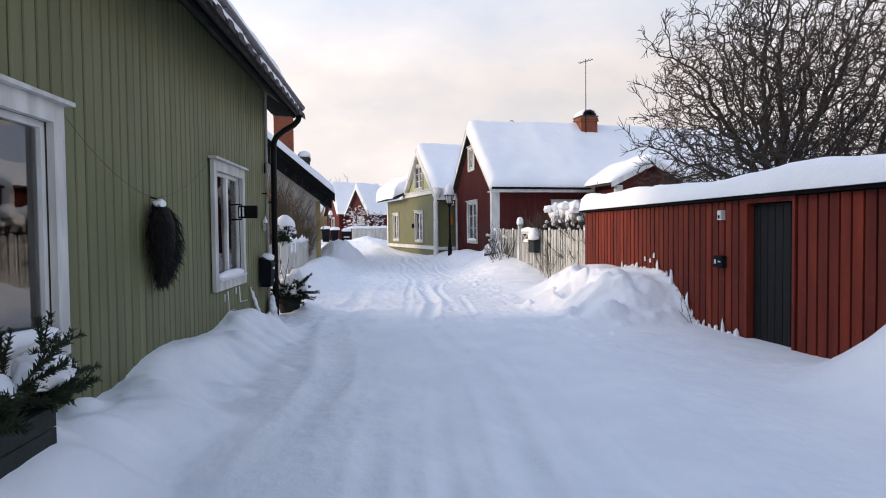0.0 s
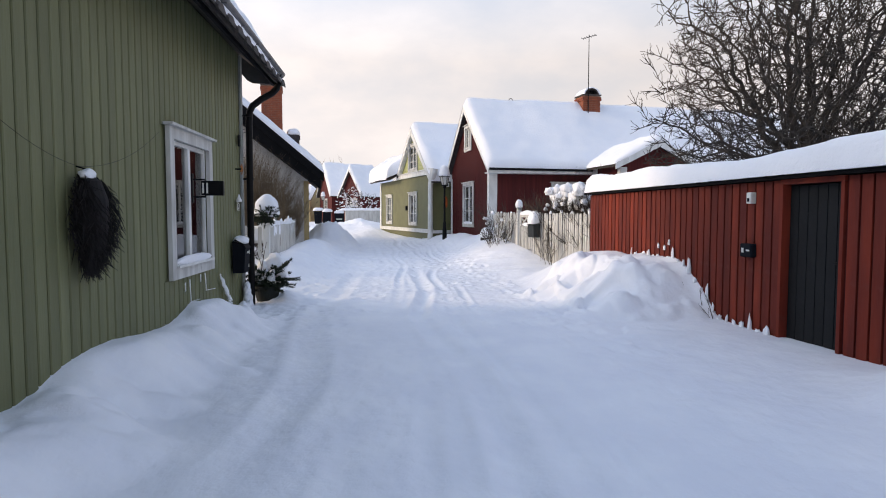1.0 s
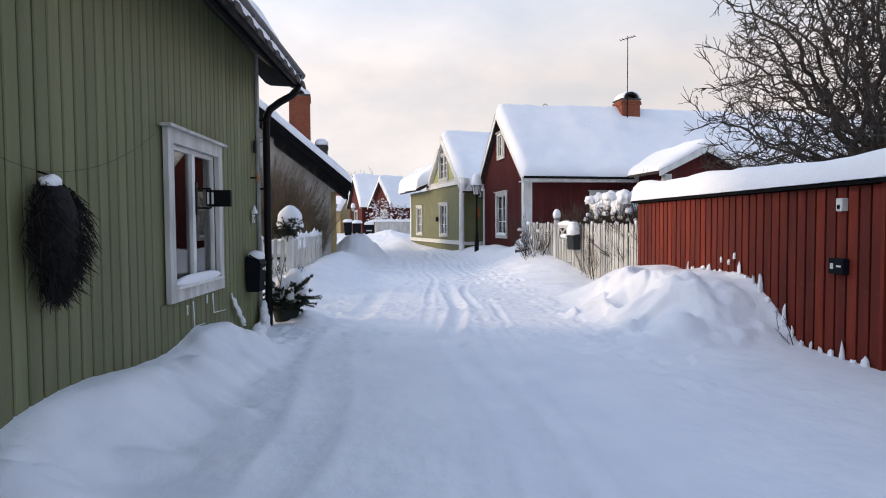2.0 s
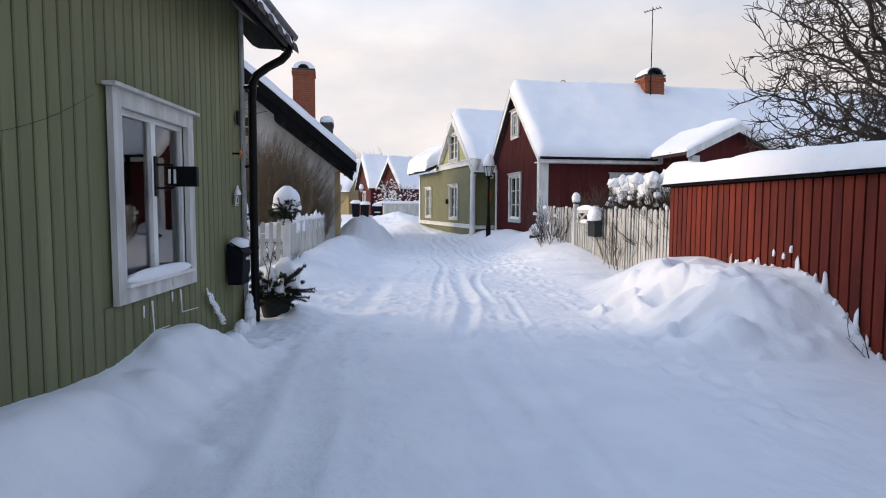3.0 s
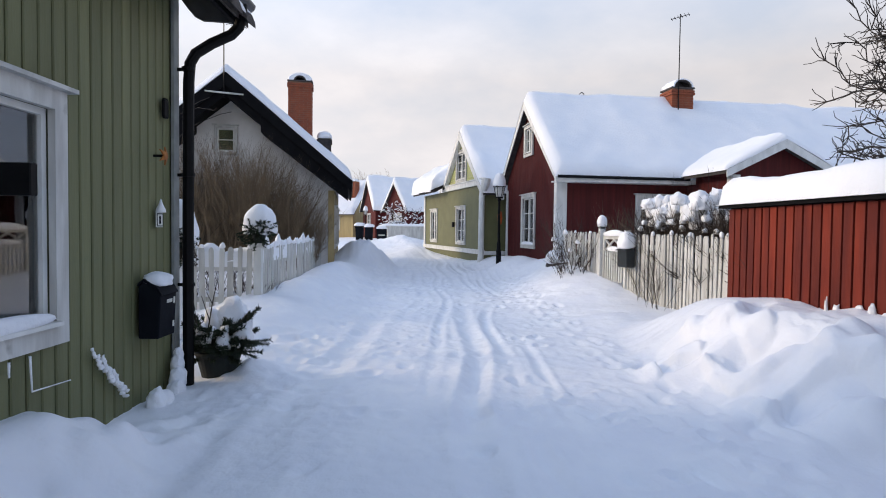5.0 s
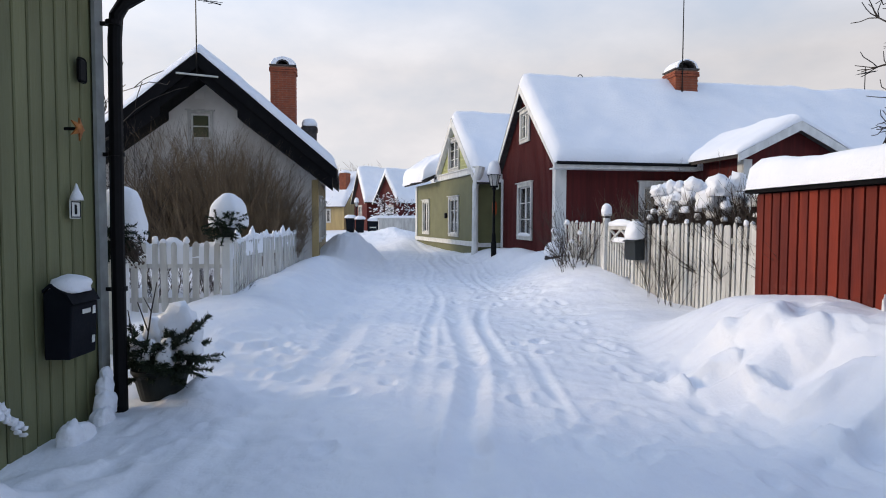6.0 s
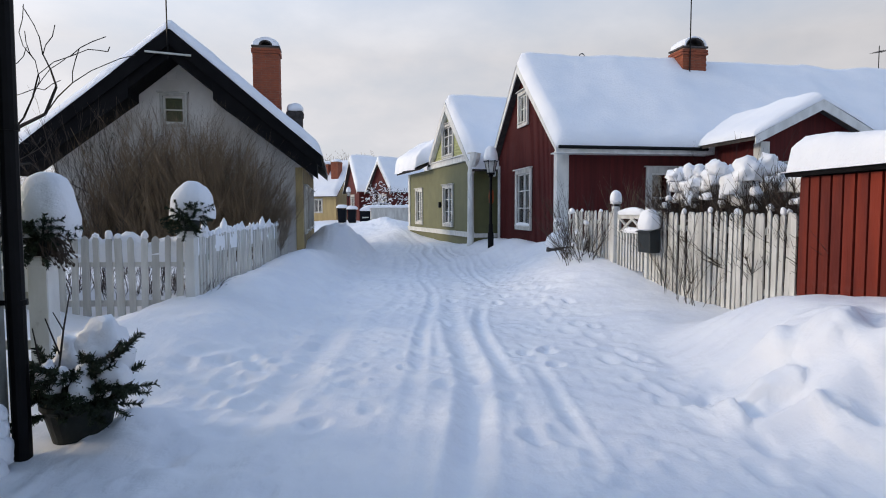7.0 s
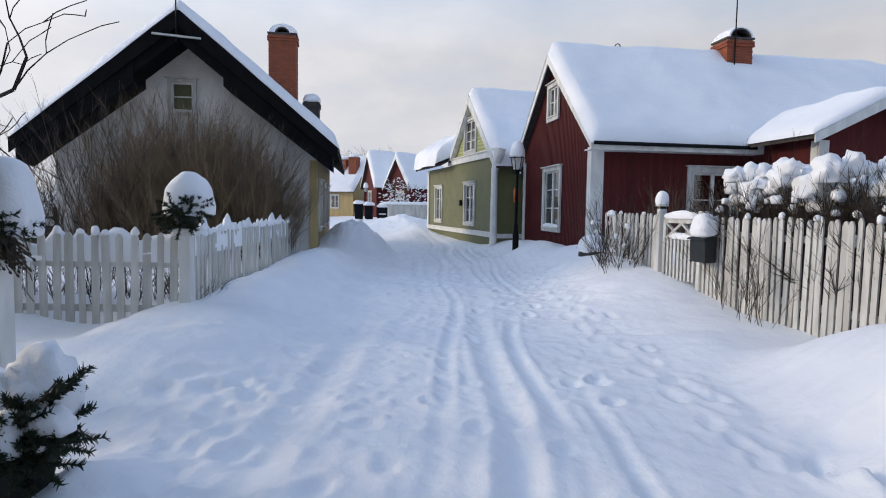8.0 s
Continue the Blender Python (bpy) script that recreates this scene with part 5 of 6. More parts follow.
part("hook", tubes(bmesh.new(), [((-0.04, 0, 0.4), (0.03, 0, 0.38), 0.006, 0.006), ((0.03, 0, 0.38), (0.03, 0, 0.31), 0.006, 0.006)], 6), IRON, wreath)

cable = thing("light_string", "thin dark cable slung along the green boards", "cable", -2.19, 5.60, 1.8)
sag = lambda p, q, d: [tuple(Vector(p).lerp(Vector(q), i / 12) - Vector((0, 0, d * 4 * (i / 12) * (1 - i / 12)))) for i in range(13)]
part("cable", sweep(bmesh.new(), sag((0.0, -1.6, 0.62), (0.02, 0, 0.02), 0.12) + sag((0.02, 0, 0.02), (0.0, 1.65, 0.5), 0.10)[1:], 0.0016, 5), IRON, cable)

lantern = thing("wall_lantern", "black iron bracket sign box beside the window", "lantern", -2.1, 8.05, 1.76)
part("backplate", boxes((-0.03, -0.015, -0.03, 0.03, -0.17, 0.17), bevel=0.005), IRON, lantern)
part("arm", tubes(bmesh.new(), [((-0.02, 0, 0.1), (0.12, 0.0, 0.1), 0.01, 0.01), ((0.12, 0, 0.1), (0.12, 0, -0.1), 0.01, 0.01), ((-0.02, 0, -0.1), (0.12, 0, -0.1), 0.01, 0.01)], 6), IRON, lantern)
part("sign_box", boxes((0.08, 0.33, -0.03, 0.03, -0.085, 0.085), bevel=0.006), IRON, lantern)
part("bar_mark", boxes((0.095, 0.115, -0.034, -0.031, -0.06, 0.06), (0.14, 0.16, -0.034, -0.031, -0.06, 0.06)), PLATE, lantern, "two pale upright bars")

vent = thing("wall_vent", "small dark oval vent in the green wall", "vent", -2.2, 10.40, 2.59)
part("rim", boxes((0.028, 0.05, -0.05, 0.05, -0.09, 0.09), bevel=0.02), IRON, vent)
star = thing("star_ornament", "rusty orange metal ornament on the green wall", "ornament", -2.165, 10.20, 2.14)
bm = bmesh.new()
pts = [(0.07 + (0.02 if k % 2 else 0), (0.085 if k % 2 == 0 else 0.035) * math.cos(k * math.pi / 5), (0.085 if k % 2 == 0 else 0.035) * math.sin(k * math.pi / 5)) for k in range(10)]
prism(bm, pts, (0.012, 0, 0))
part("star", bm, ORANGE, star)
part("peg", tubes(bmesh.new(), [((-0.01, 0, 0), (0.075, 0, 0), 0.012, 0.012)], 8), IRON, star)
plate = thing("house_sign", "small pale plate with a snow tip", "sign", -2.165, 10.27, 1.58)
part("plate", boxes((0.0, 0.012, -0.06, 0.06, -0.065, 0.065), bevel=0.004), PLATE, plate)
part("bar_mark", boxes((0.012, 0.0145, -0.014, 0.014, -0.035, 0.035)), IRON, plate, "one dark bar")
part("rim", boxes((0.012, 0.015, -0.058, 0.058, 0.05, 0.058), (0.012, 0.015, -0.058, 0.058, -0.058, -0.05), (0.012, 0.015, -0.058, -0.05, -0.05, 0.05), (0.012, 0.015, 0.05, 0.058, -0.05, 0.05)), IRON, plate)
bm = bmesh.new()
lathe(bm, [(0.045, 0.0), (0.04, 0.03), (0.02, 0.07), (0.004, 0.12)], 0.02, 0, 0.066, 10)
part("snow_tip", bm, SNOW, plate, smooth=True)

mail = thing("mailbox", "dark grey wall mailbox with a snow cap on green boards", "mailbox", -2.17, 10.06, 0.60)
mail.scale = (0.94, 0.80, 1)
bm = bmesh.new()
prism(bm, [(0.0, -0.19, -0.02), (0.0, -0.19, 0.42), (0.05, -0.19, 0.46), (0.16, -0.19, 0.40), (0.2, -0.19, 0.34), (0.18, -0.19, -0.02)], (0, 0.38, 0))
bmesh.ops.bevel(bm, geom=list(bm.edges), offset=0.012, segments=2, affect="EDGES", profile=0.5)
part("body", bm, MAILBOX, mail)
bm = bmesh.new()
prism(bm, [(0.0, -0.2, 0.425), (0.0, -0.2, 0.445), (0.05, -0.2, 0.485), (0.17, -0.2, 0.42), (0.215, -0.2, 0.35), (0.205, -0.2, 0.345), (0.16, -0.2, 0.405), (0.05, -0.2, 0.465)], (0, 0.40, 0))
part("lid", bm, MAILBOX, mail)
part("label_plate", boxes((0.196, 0.202, -0.04, 0.08, 0.27, 0.30)), PLATE, mail, "white label strip")
part("label_plate", boxes((0.194, 0.2, 0.115, 0.155, 0.255, 0.31)), PLATE, mail, "small white label")
part("sticker", boxes((0.184, 0.189, 0.12, 0.16, 0.05, 0.1)), PLATE, mail, "small white sticker")
bm = bmesh.new()
lump(bm, 0.10, 0.0, 0.42, 0.12, 0.18, 0.085, 3, 0.2, 3)
part("snow_cap", bm, SNOW, mail, smooth=True)

drift = thing("snow_lump", "lumps of snow clinging to the foot of the corner", "snow", -2.1, 10.08, 0.0)
bm = bmesh.new()
for k, (x, y, z, r) in enumerate(((0.0, 0.42, 0.26, 0.085), (0.02, 0.38, 0.12, 0.11), (0.04, 0.3, 0.03, 0.11), (0.06, 0.0, -0.02, 0.12), (0.05, -0.12, 0.04, 0.11), (0.0, 0.44, 0.36, 0.06))):
    lump(bm, x, y, z - 0.07, r * 0.65, r * 0.85, r * 1.2, k + 2, 0.22, 4)
part("clumps", bm, SNOW, drift, smooth=True)
hook = thing("snow_streaks", "frozen runs of snow on the green boards", "snow", -2.165, 8.2, 0.6)
for k, run_of in enumerate((((0, -0.2, 0.1), (0.01, -0.2, -0.16), (0.02, 0.08, -0.17)), ((0, -0.35, 0.08), (0, -0.35, -0.02)), ((0, 0.38, 0.12), (0.01, 0.38, -0.1), (0.02, 0.75, -0.12)), ((0, 0.2, 0.12), (0, 0.2, 0.03)))):
    part("streak", sweep(bmesh.new(), list(run_of), [0.008 - 0.002 * j for j in range(len(run_of))], 7), SNOW, hook, smooth=True)
for k in range(26):
    u = k / 25
    part("fleck", lump(bmesh.new(), 0.012 + 0.02 * u, 1.02 + 0.42 * u + 0.018 * math.sin(k * 2.4), -0.42 * u + 0.02 * math.cos(k * 3.1), 0.010 + 0.014 * u, 0.012 + 0.014 * math.sin(math.pi * u), 0.018 + 0.02 * math.sin(math.pi * u), k, 0.8, 2), SNOW, hook, smooth=True)


# ---- things on the shed ----
panel = thing("intercom", "dark grey entry panel on red boards", "intercom", 4.70, 8.05, 1.0)
panel.rotation_euler.z = radians(3.15)
part("box", boxes((-0.06, 0.03, -0.11, 0.11, -0.085, 0.085), bevel=0.012), MAILBOX, panel)
part("button", boxes((-0.066, -0.06, 0.03, 0.07, -0.03, 0.03)), PLATE, panel, "pale button")
part("bar_mark", boxes((-0.066, -0.06, -0.08, -0.02, -0.008, 0.012)), PLATE, panel, "one pale bar")
switch = thing("sensor_box", "small pale sensor box under the shed eave", "sensor", 4.70, 8.03, 1.66)
switch.rotation_euler.z = radians(3.15)
part("box", boxes((-0.05, 0.03, -0.045, 0.045, -0.07, 0.07), bevel=0.008), PLATE, switch)
part("lens", boxes((-0.056, -0.05, -0.02, 0.02, -0.045, 0.0), bevel=0.002), MAILBOX, switch)

# ---- street lamp and signs at the red house ----
lamp = thing("street_lamp", "black iron street lamp with a glass lantern and snow hat", "street lamp", 2.27, 24.2, 0.35)
part("post", lathe(bmesh.new(), [(0.085, -0.3), (0.085, 0.5), (0.065, 0.55), (0.06, 0.75), (0.045, 0.8), (0.038, 2.1), (0.07, 2.14), (0.04, 2.2)], sides=14), IRON, lamp)
bm = lathe(bmesh.new(), [(0.10, 2.24), (0.17, 2.55), (0.155, 2.55), (0.09, 2.25)], sides=6)
part("lantern_glass", bm, LAMP_GLASS, lamp, "milky lantern panes")
bm = bmesh.new()
for k in range(6):
    a = k * math.tau / 6
    tubes(bm, [((0.105 * math.cos(a), 0.105 * math.sin(a), 2.2), (0.18 * math.cos(a), 0.18 * math.sin(a), 2.56), 0.012, 0.012)], 4)
lathe(bm, [(0.11, 2.19), (0.11, 2.24), (0.02, 2.24)], sides=6)
lathe(bm, [(0.21, 2.55), (0.21, 2.58), (0.1, 2.68), (0.03, 2.72)], sides=6)
part("lantern_frame", bm, IRON, lamp)
bm = lathe(bmesh.new(), [(0.2, 2.57), (0.21, 2.64), (0.19, 2.78), (0.14, 2.93), (0.06, 3.0), (0.01, 3.01)], sides=16)
part("snow_hat", bm, SNOW, lamp, smooth=True)
sign = thing("street_sign", "small white street name plate with unreadable writing", "sign", 2.62, 27.1, 2.62, 8)
part("plate", boxes((-0.02, 0.0, -0.5, -0.05, 0, 0.18), bevel=0.004), PLATE, sign)
part("bar_mark", boxes((-0.024, -0.02, -0.44, -0.11, 0.06, 0.11)), MAILBOX, sign, "grey bar of writing")
buoy = thing("lifebuoy_case", "small orange rounded box on the red house corner", "box", 2.50, 26.2, 1.95, 8)
bm = lathe(bmesh.new(), [(0.03, -0.24), (0.075, -0.19), (0.085, 0.0), (0.075, 0.19), (0.03, 0.24)], sides=14)
part("case", bm, ORANGE_SIGN, buoy, smooth=True)

# ---- fences ----


def picket(w, h, t=0.022, seed=0, point=0.05):
    bm = bmesh.new()
    prism(bm, [(-w / 2, 0, 0), (w / 2, 0, 0), (w / 2, 0, h - point), (w * 0.22, 0, h - point * 0.15), (0, 0, h), (-w * 0.22, 0, h - point * 0.15), (-w / 2, 0, h - point)], (0, t, 0))
    return mesh_of("picket", bm, WHITE_OLD)


def run(fence, a, b, pitch, w, h, seed, rails=(0.35, 0.95), snow=0.0, tip=0.0, zlift=0.0, flip=1):
    """Pickets, rails and lying snow from a to b, on the ground."""
    rnd = random.Random(seed)
    a, b = Vector(a), Vector(b)
    d = (b - a).normalized()
    n = int((b - a).length / pitch)
    turn = math.degrees(math.atan2(d.y, d.x))
    kinds = [picket(w * k, h) for k in (0.85, 1.0, 1.15)]
    inv = fence.matrix_world.inverted()
    for k in range(n + 1):
        p = a + d * pitch * k
        z = zlift + rnd.gauss(0, 0.012)
        m = pose(p.x, p.y, z, rnd.gauss(0, 0.6), rnd.gauss(0, 0.7), turn)
        share("picket", kinds[k % 3 if rnd.random() < 0.4 else 1], fence, inv @ m)
        if tip and rnd.random() < tip:
            bm = bmesh.new()
            lump(bm, 0, 0.012, h - 0.02, w * 0.55, 0.03, rnd.uniform(0.04, 0.09), k, 0.25, 2)
            ob = part("picket_snow", bm, SNOW, fence, smooth=True)
            ob.matrix_local = inv @ m
    side = Vector((-d.y, d.x)) * flip
    for z in rails:
        bm = bmesh.new()
        q0, q1 = a + side * 0.028, b + side * 0.028
        o = side * 0.035
        prism(bm, [(q0.x, q0.y, z), (q1.x, q1.y, z), (q1.x, q1.y, z + 0.08), (q0.x, q0.y, z + 0.08)], (o.x, o.y, 0))
        part("rail", bm, WHITE_OLD, fence).matrix_local = inv
    if snow:
        bm = bmesh.new()
        m = int((b - a).length / 0.1)
        prev = None
        for k in range(m + 1):
            p = a + d * (b - a).length * k / m
            hh = snow * (0.9 + 0.9 * noise.noise(Vector((k * 0.31, seed, 0))) + 0.4 * noise.noise(Vector((k * 0.9, seed, 2))))
            z0 = rails[-1] + 0.08
            ring = []
            for u, v in ((0.014, -0.05), (0.010, 0.3), (0.014, 0.75), (0.05, 1.0), (0.11, 0.8), (0.13, 0.3), (0.10, 0.0)):
                c = p + side * u
                ring.append(bm.verts.new((c.x, c.y, z0 + hh * v)))
            if prev:
                for i in range(len(ring) - 1):
                    bm.faces.new((prev[i], prev[i + 1], ring[i + 1], ring[i]))
            prev = ring
        part("rail_snow", bm, SNOW, fence, smooth=True).matrix_local = inv
    return fence


def post(parent, x, y, z0, z1, w, cap=0.0, name="post"):
    inv = parent.matrix_world.inverted()
    bm = boxes((x - w / 2, x + w / 2, y - w / 2, y + w / 2, z0, z1), bevel=0.008)
    if cap:
        box(bm, x - cap, x + cap, y - cap, y + cap, z1, z1 + 0.035, 0.006)
        box(bm, x - cap * 0.75, x + cap * 0.75, y - cap * 0.75, y + cap * 0.75, z1 - 0.05, z1 - 0.001, 0.006)
    part(name, bm, WHITE, parent).matrix_local = inv


fl = thing("picket_fence", "white wooden picket fence packed with snow", "fence", -2.66, 15.0, 0)
run(fl, (-7.6, 15.02), (-2.78, 15.02), 0.152, 0.085, 1.19, 1, (0.25, 0.78), 0.34, 0.5)
run(fl, (-2.66, 15.12), (-2.95, 21.6), 0.135, 0.08, 1.2, 2, (0.4, 0.85), 0.36, 0.75)
post(fl, -2.70, 15.0, 0.0, 1.22, 0.13, 0.15)
fp = thing("picket_fence", "white picket fence with a capped gatepost beside the green house", "fence", -2.93, 12.3, 0)
run(fp, (-5.6, 12.3), (-3.05, 12.3), 0.15, 0.085, 1.0, 3, (0.3, 0.75), 0.25, 0.5)
post(fp, -2.93, 12.3, -0.1, 1.10, 0.17, 0.21)
fr = thing("picket_fence", "weathered white picket fence beside the red shed", "fence", 4.58, 13.9, 0)
run(fr, (4.66, 13.52), (fence_x(16.55), 16.55), 0.096, 0.068, 1.48, 4, (0.45, 1.2), 0.0, 0.15, 0.0, -1)
run(fr, (fence_x(17.75), 17.75), (fence_x(19.5), 19.5), 0.10, 0.068, 1.5, 5, (0.6, 1.25), 0.0, 0.15, 0.0, -1)
post(fr, fence_x(16.6), 16.6, 0, 1.55, 0.11)
post(fr, fence_x(17.65), 17.65, 0, 1.62, 0.12, 0.08)
bm = bmesh.new()
lump(bm, fence_x(17.65), 17.65, 1.65, 0.10, 0.10, 0.16, 3, 0.1, 3)
part("post_snow", bm, SNOW, fr, smooth=True).matrix_local = fr.matrix_world.inverted()
gate = thing("garden_gate", "low white wooden gate with a crossed top and snow", "gate", fence_x(17.1), 17.1, 0, 11.6)
part("gate_frame", boxes((-0.02, 0.02, -0.46, 0.46, 0.62, 0.69), (-0.02, 0.02, -0.46, 0.46, 1.06, 1.12), (-0.02, 0.02, -0.46, 0.46, 1.36, 1.43), (-0.02, 0.02, -0.47, -0.40, 0.55, 1.43), (-0.02, 0.02, 0.40, 0.47, 0.55, 1.43)), WHITE_OLD, gate)
bm = bmesh.new()
tubes(bm, [((0, -0.4, 1.12), (0, 0.0, 1.36), 0.024, 0.024), ((0, 0.4, 1.12), (0, 0.0, 1.36), 0.024, 0.024), ((0, -0.4, 1.36), (0, 0.0, 1.12), 0.024, 0.024), ((0, 0.4, 1.36), (0, 0.0, 1.12), 0.024, 0.024)], 4)
part("cross_bars", bm, WHITE_OLD, gate)
gp = picket(0.05, 0.62)
for k in range(9):
    share("picket", gp, gate, pose(-0.03, -0.38 + k * 0.095, 0.5, 0, 0, 90))
bm = bmesh.new()
lump(bm, 0, 0.02, 1.43, 0.06, 0.42, 0.09, 7, 0.2, 3)
lump(bm, 0, 0.0, 1.12, 0.05, 0.3, 0.07, 8, 0.2, 3)
part("gate_snow", bm, SNOW, gate, smooth=True)
mb = thing("mailbox", "grey-green mailbox with a tall snow cap on the white fence", "mailbox", 3.96, 16.35, 0.84, 12)
bm = bmesh.new()
prism(bm, [(-0.12, -0.17, 0), (0.06, -0.17, 0), (0.06, -0.17, 0.38), (-0.13, -0.17, 0.32)], (0, 0.34, 0))
bmesh.ops.bevel(bm, geom=list(bm.edges), offset=0.012, segments=2, affect="EDGES", profile=0.5)
part("body", bm, TEAL, mb)
bm = bmesh.new()
prism(bm, [(-0.16, -0.19, 0.315), (0.07, -0.19, 0.385), (0.07, -0.19, 0.40), (-0.16, -0.19, 0.33)], (0, 0.38, 0))
part("lid", bm, TEAL, mb)
bm = bmesh.new()
lump(bm, -0.03, 0, 0.36, 0.15, 0.19, 0.24, 12, 0.16, 3)
part("snow_cap", bm, SNOW, mb, smooth=True)
crate = thing("snowy_stone", "boulder under a cap of snow at the house corner", "stone", 3.42, 20.3, 0.48)
bm = bmesh.new()
lump(bm, 0, 0, 0, 0.3, 0.3, 0.3, 31, 0.3, 3)
part("stone", bm, SOOT, crate)
bm = bmesh.new()
lump(bm, 0, 0, 0.2, 0.33, 0.33, 0.26, 32, 0.15, 3)
part("snow_cap", bm, SNOW, crate, smooth=True)


def post_planter(x, y, z, seed, h, w):
    """A potted spruce top almost buried in one tall cap of snow."""
    t = thing("planter", "small spruce in a pot under one tall cap of snow", "planter", x, y, z, group="planters on fence posts")
    part("pot", lathe(bmesh.new(), [(0.09, 0), (0.13, 0.14), (0.14, 0.16), (0.12, 0.16)], sides=16), POT, t)
    rnd = random.Random(seed)
    rows = []
    for k in range(26):
        a = rnd.uniform(0, math.tau)
        rows.append(((0.04 * math.cos(a), 0.04 * math.sin(a), rnd.uniform(0.12, 0.28)), (math.cos(a), math.sin(a), rnd.uniform(-0.25, 0.5)), rnd.uniform(0.16, 0.3)))
    rows += [((-0.05, -w * 0.75, 0.22), (-0.2, -0.3, 1), 0.2), ((0.12, -w * 0.7, 0.2), (0.35, -0.3, 1), 0.18), ((-0.12, -w * 0.7, 0.28), (-1, -0.3, 0.25), 0.12), ((0.0, -w * 0.8, 0.28), (1, -0.2, 0.2), 0.12)]
    for k in range(46):
        u = rnd.uniform(-1, 1)
        rows.append(((u * w * 0.75, -w * 0.74 + 0.1 * u * u, rnd.uniform(0.0, 0.26)), (u * 0.8, -0.5, rnd.uniform(-0.7, 0.4)), rnd.uniform(0.08, 0.17)))
    spruce(t, rows, seed, 100)
    bm = bmesh.new()
    lump(bm, 0.0, 0.1, 0.17, w, w * 0.95, h, seed, 0.1, 4, 0.2)
    for v in bm.verts:
        f = max(0.0, (v.co.z - 0.2) / h)
        v.co.x, v.co.y = v.co.x * (1.06 - 0.12 * f), 0.08 + (v.co.y - 0.08) * (1.06 - 0.12 * f)
    part("snow_cap", bm, SNOW, t, smooth=True)
    return t


post_planter(-2.70, 15.0, 1.255, 51, 0.40, 0.27)
near = post_planter(-2.93, 12.3, 1.135, 52, 0.47, 0.24)
rnd = random.Random(77)
segs = []
for k in range(60):
    a = Vector((0.16 + rnd.gauss(0, 0.04), -0.12 + rnd.gauss(0, 0.05), 0.1 + rnd.uniform(-0.05, 0.1)))
    b = a + Vector((rnd.uniform(0.0, 0.12), rnd.gauss(0, 0.05), -rnd.uniform(0.05, 0.2)))
    segs.append((tuple(a), tuple(b), 0.006, 0.004))
    segs.append((tuple(b), tuple(b + Vector((0.012, 0, -0.015))), 0.012, 0.008))
rods("hanging_twig", segs, TWIG_DARK, near, sides=4)

# ---- houses at the end of the lane ----


def far_house(name, label, x, y, rz, w, length, eave, ridge, wall, wins, trim=WHITE, seed=0, z=0.3, side=()):
    t = thing(name, label, "house", x, y, z, rz)
    ln = lambda s: ridge - abs(s - w / 2) * (ridge - eave) / (w / 2)
    bm = bmesh.new()
    pierced(bm, lambda s, d, z: (s, d, z), 0, w, -0.3, lambda s: ln(s) - 0.1, wins, 0.2, (w / 2,))
    pierced(bm, lambda s, d, z: (s, length - d, z), 0, w, -0.3, lambda s: ln(s) - 0.1, (), 0.2, (w / 2,))
    box(bm, 0, 0.2, 0.2, length - 0.2, -0.3, eave - 0.1)
    part("wall", bm, wall, t)
    bm = bmesh.new()
    pierced(bm, lambda s, d, z: (w - d, s, z), 0.2, length - 0.2, -0.3, lambda s: eave - 0.1, side, 0.2)
    part("side_wall", bm, wall, t)
    # dark block in place of an unlit interior
    part("room", boxes((0.4, w - 0.4, 0.7, length - 0.4, 0, eave - 0.3)), DARK, t)
    rf = part("roof", gable_deck(bmesh.new(), lambda s, l, z: (s, l, z), -0.35, w + 0.35, w / 2, -0.3, length + 0.3, ln, 0.1), TILE, t)
    snow_sheet("roof_snow", lambda s, l, z: (s, l, z), -0.38, w + 0.38, -0.33, length + 0.3, ln, 0.32, rf, seed, 50, 40, 0.25, 0.12)
    bm = bmesh.new()
    for a in (-0.35, w + 0.35):
        prism(bm, [(a, -0.33, ln(a)), (w / 2, -0.33, ln(w / 2)), (w / 2, -0.33, ln(w / 2) - 0.22), (a, -0.33, ln(a) - 0.18)], (0, 0.028, 0))
    part("barge_board", bm, trim, t)
    for a, b, c, d in wins:
        window(t, lambda s, d, z: (s, -d, z), a, b, c, d, 1, 1, 0.1, False)
    for a, b, c, d in side:
        window(t, lambda s, d, z: (w + d, s, z), a, b, c, d, 1, 1, 0.1, False)
    return t


fy = far_house("ochre_house", "sunlit ochre boarded row house under snow", -19.4, 76.9, -110, 6.4, 14, 3.0, 6.1, YELLOW, (), WHITE, 61, side=tuple((1.1 + k * 2.1, 1.9 + k * 2.1, 1.1, 2.3) for k in range(6)))
chimney(fy, 4.9, 13.3, 4.0, 0.9, 0.8, 2.1, BRICK, True, False, 63)
chimney(fy, 4.6, 12.0, 4.2, 0.8, 0.8, 1.7, BRICK, True, False, 64)
f1 = far_house("red_cottage", "small red cottage with steep snowy gable", -7.4, 66.2, -68, 4.5, 5.0, 3.4, 6.1, RED_WALL, ((1.7, 2.8, 1.4, 2.6),), WHITE, 65)
f2 = far_house("red_cottage", "red cottage half hidden behind a snowy tree", -4.6, 60.5, -50, 3.2, 4.2, 3.3, 5.5, RED_WALL, ((1.4, 2.4, 1.4, 2.5),), WHITE, 66)
f3 = far_house("snowy_house", "distant house with a broad snow-covered roof", -20, 84, 20, 9, 16, 3.4, 7.0, YELLOW, (), WHITE, 67)
small_tree = tree(-2.55, 53.5, 0.5, "small bare tree with snow on its branches", 1.0, 0.13, 8, 1.15, 4, (0, 4, 3, 3), 71, 0.8, 0.0, 1.3, thin=2.2)
rnd = random.Random(15)
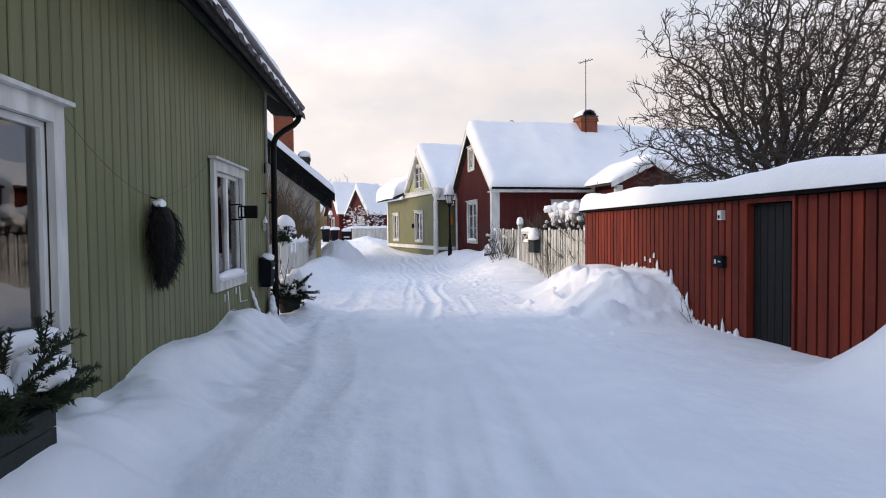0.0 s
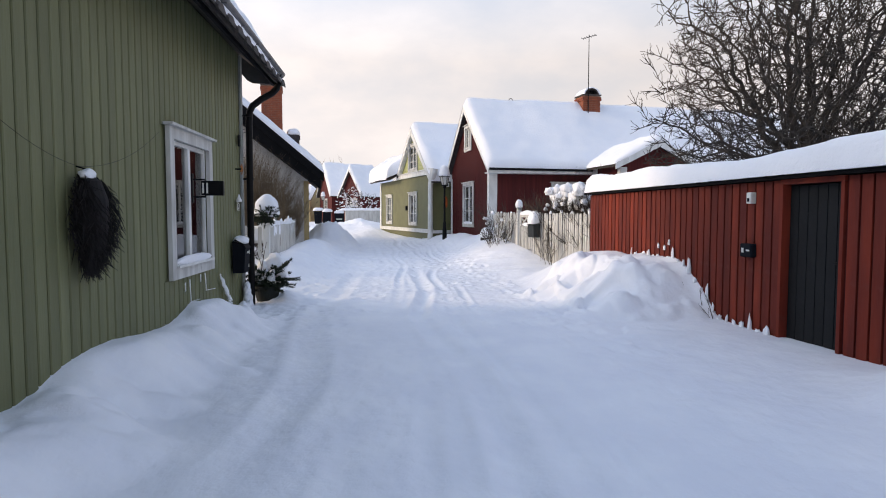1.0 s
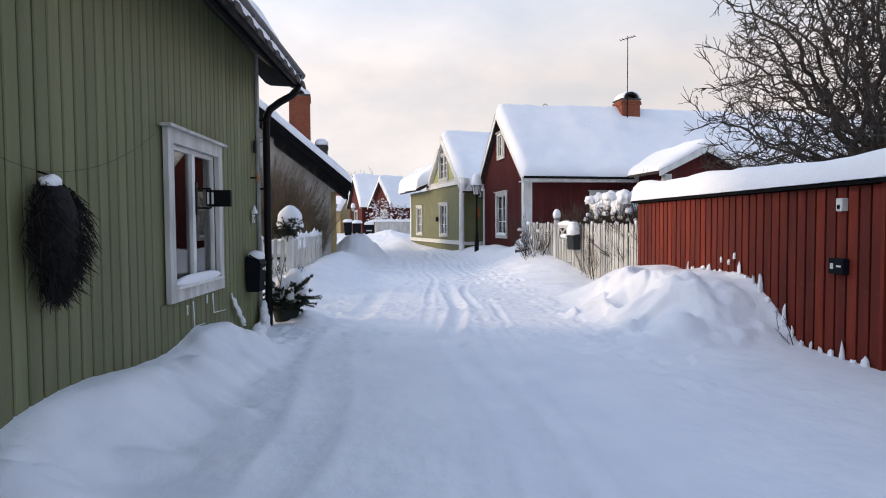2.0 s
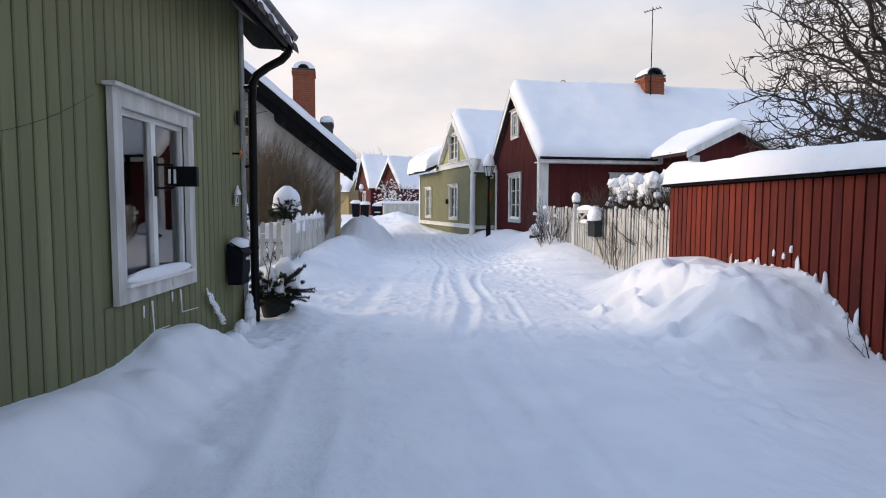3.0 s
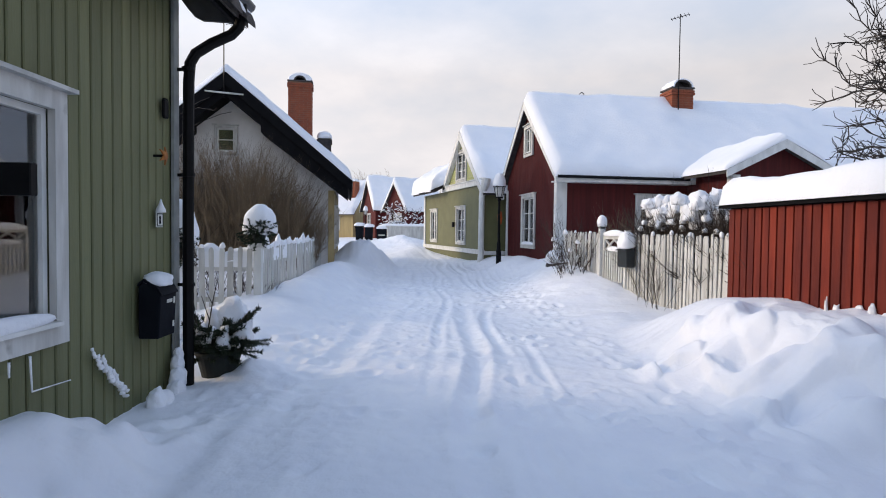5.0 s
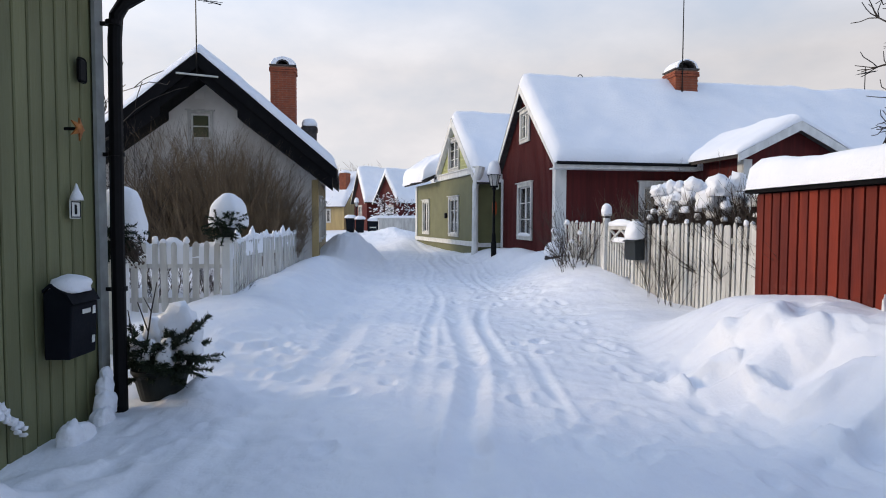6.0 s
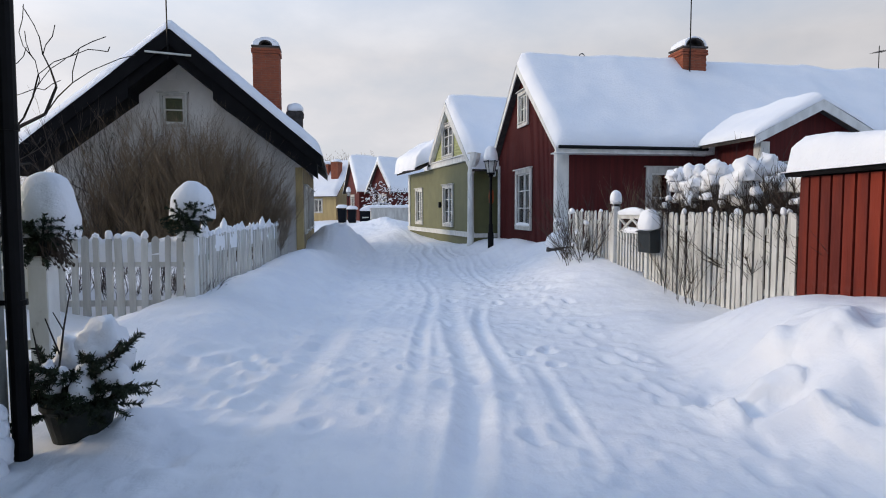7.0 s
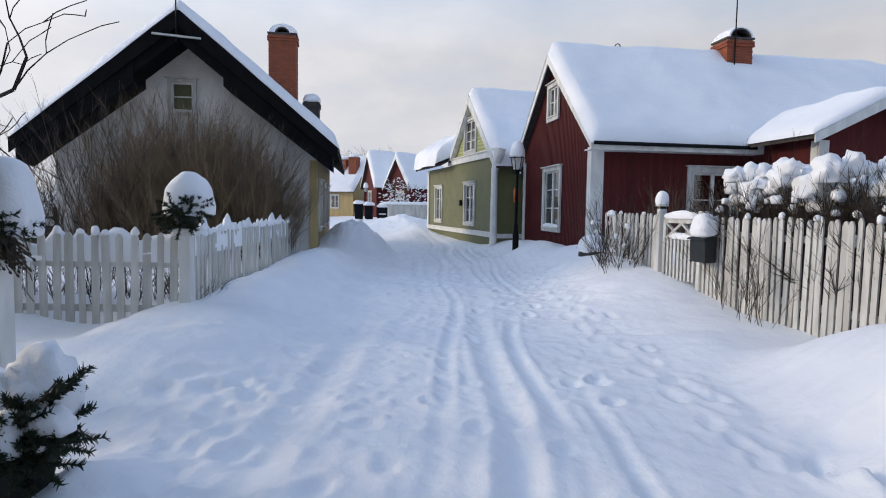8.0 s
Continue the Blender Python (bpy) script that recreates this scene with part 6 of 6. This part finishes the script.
branch = [e for o in small_tree.children if o.name.startswith(("limb_frame", "crown")) for e in (o.data,)]
for me in branch:
    sides = 6 if me.name.startswith("limb") else 3
    co = np.array([v.co for v in me.vertices]).reshape(-1, 2, sides, 3).mean(axis=2)
    segs = [((*p[:2], p[2] + 0.035), (*q[:2], q[2] + 0.035), 0.038, 0.03) for p, q in co if abs(q[2] - p[2]) < 0.75 * np.linalg.norm(q - p) and rnd.random() < 0.5]
    tagged(rods("branch_snow", segs, SNOW, small_tree, sides=5), "lines of snow on the branches", kind="stuff")
wallsnow = thing("snowy_garden_wall", "low white garden wall heaped with snow", "wall", -2.4, 47, 0.3, 8)
part("wall", boxes((-0.9, 2.4, -0.2, 0.2, -0.3, 1.45), bevel=0.04), WHITE_OLD, wallsnow)
bm = bmesh.new()
for k in range(8):
    lump(bm, -0.85 + k * 0.44, 0, 1.4, 0.5, 0.32, 0.13, k + 80, 0.25, 3)
part("snow_cap", bm, SNOW, wallsnow, smooth=True)
copy_thing(lamp, pose(-6.1, 57.5, 0.5))
car = thing("snowed_crate", "dark wooden sign stand under snow", "sign stand", -4.2, 52.5, 0.5)
part("board", boxes((-0.4, 0.4, -0.05, 0.05, 0.1, 1.0), (-0.4, -0.33, -0.05, 0.05, -0.2, 0.1), (0.33, 0.4, -0.05, 0.05, -0.2, 0.1), bevel=0.01), MAILBOX, car)
part("bar_mark", boxes((-0.25, 0.25, -0.058, -0.051, 0.45, 0.55)), PLATE, car, "pale bar of writing")
bm = bmesh.new()
lump(bm, 0, 0, 1.0, 0.42, 0.14, 0.2, 91, 0.2)
part("snow_cap", bm, SNOW, car, smooth=True)
for x, y, k in ((-5.2, 52.6, 1.0), (-6.1, 53.6, 1.1)):
    bin_ = thing("waste_bin", "dark wheeled waste bin under a pad of snow", "bin", x, y, ground_z(x, y) - 0.05, group="snowed-in bins")
    bm = prism(bmesh.new(), [(-0.24 * k, -0.28, 0.04), (0.24 * k, -0.28, 0.04), (0.3 * k, -0.34, 1.0 * k), (-0.3 * k, -0.34, 1.0 * k)], (0, 0.6, 0))
    part("body", bm, MAILBOX, bin_)
    part("lid", boxes((-0.33 * k, 0.33 * k, -0.38, 0.32, 1.005 * k, 1.06 * k), bevel=0.015), MAILBOX, bin_)
    part("snow_cap", lump(bmesh.new(), 0, -0.02, 1.05 * k, 0.42 * k, 0.4, 0.22, int(k * 10), 0.18), SNOW, bin_, smooth=True)
# bare trees on the skyline
rnd = random.Random(31)
proto = tree(-14, 120, 0.6, "distant bare tree on the skyline", 3, 0.24, 7, 3.4, 4, (0, 4, 3, 3), 81, 0.6, 0.12, 0.6, name="skyline_tree", thin=3.2, bark=PALE_BARK)
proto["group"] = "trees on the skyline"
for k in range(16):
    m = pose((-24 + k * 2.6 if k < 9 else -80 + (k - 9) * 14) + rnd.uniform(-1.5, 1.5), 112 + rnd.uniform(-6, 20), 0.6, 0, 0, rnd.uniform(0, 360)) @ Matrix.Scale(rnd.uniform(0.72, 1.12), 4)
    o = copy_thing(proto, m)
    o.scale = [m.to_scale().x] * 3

# ---- boards of the green wall and the red shed ----


def board_mesh(w, h, mat, t=0.026):
    bm = bmesh.new()
    c = 0.008
    prism(bm, [(0, 0, 0), (0, w, 0), (t - c, w, 0), (t, w - c, 0), (t, c, 0), (t - c, 0, 0)], (0, 0, h))
    return mesh_of("board", bm, mat)


rnd = random.Random(4)
wall_g = [o for o in house.children if o.name.startswith("wall")][0]
P, GAP = 0.142, 0.016
cache = {}
for k in range(84):
    y = -0.11 - P * (k + 1)
    spans = [(-0.3, 3.95)]
    for a, b, c, d in H_WIN:
        if a - 0.13 < y + P and y < b + 0.13:
            spans = [(-0.3, c - 0.16), (d + 0.125, 3.95)]
    for z0, z1 in spans:
        key = round(z1 - z0, 3)
        if key not in cache:
            cache[key] = board_mesh(P - GAP, z1 - z0, GREEN, 0.015)
        share("board", cache[key], wall_g, pose(-0.017 + rnd.uniform(-0.0015, 0.0015), y + GAP / 2, z0))
wall_s = [o for o in shed.children if o.name.startswith("wall")][0]
SP = 0.158
sb = board_mesh(SP - 0.03, 2.25, RED, 0.03)
for k in range(72):
    y = -0.01 - SP * (k + 1)
    m = pose(0.0 + rnd.uniform(-0.002, 0.002), y + 0.01, -0.4)
    if -6.74 - SP < y < -5.88:
        continue
    share("board", sb, wall_s, m)
for k in range(14):
    share("board", sb, wall_s, pose(0.03 + SP * (k + 1), -0.012, -0.4, 0, 0, 90))
part("door_jamb", boxes((-0.01, 0.10, -6.78, -6.735, -0.3, 1.80), (-0.01, 0.10, -5.885, -5.84, -0.3, 1.80), (-0.01, 0.10, -6.78, -5.84, 1.802, 1.86)), RED, shed)
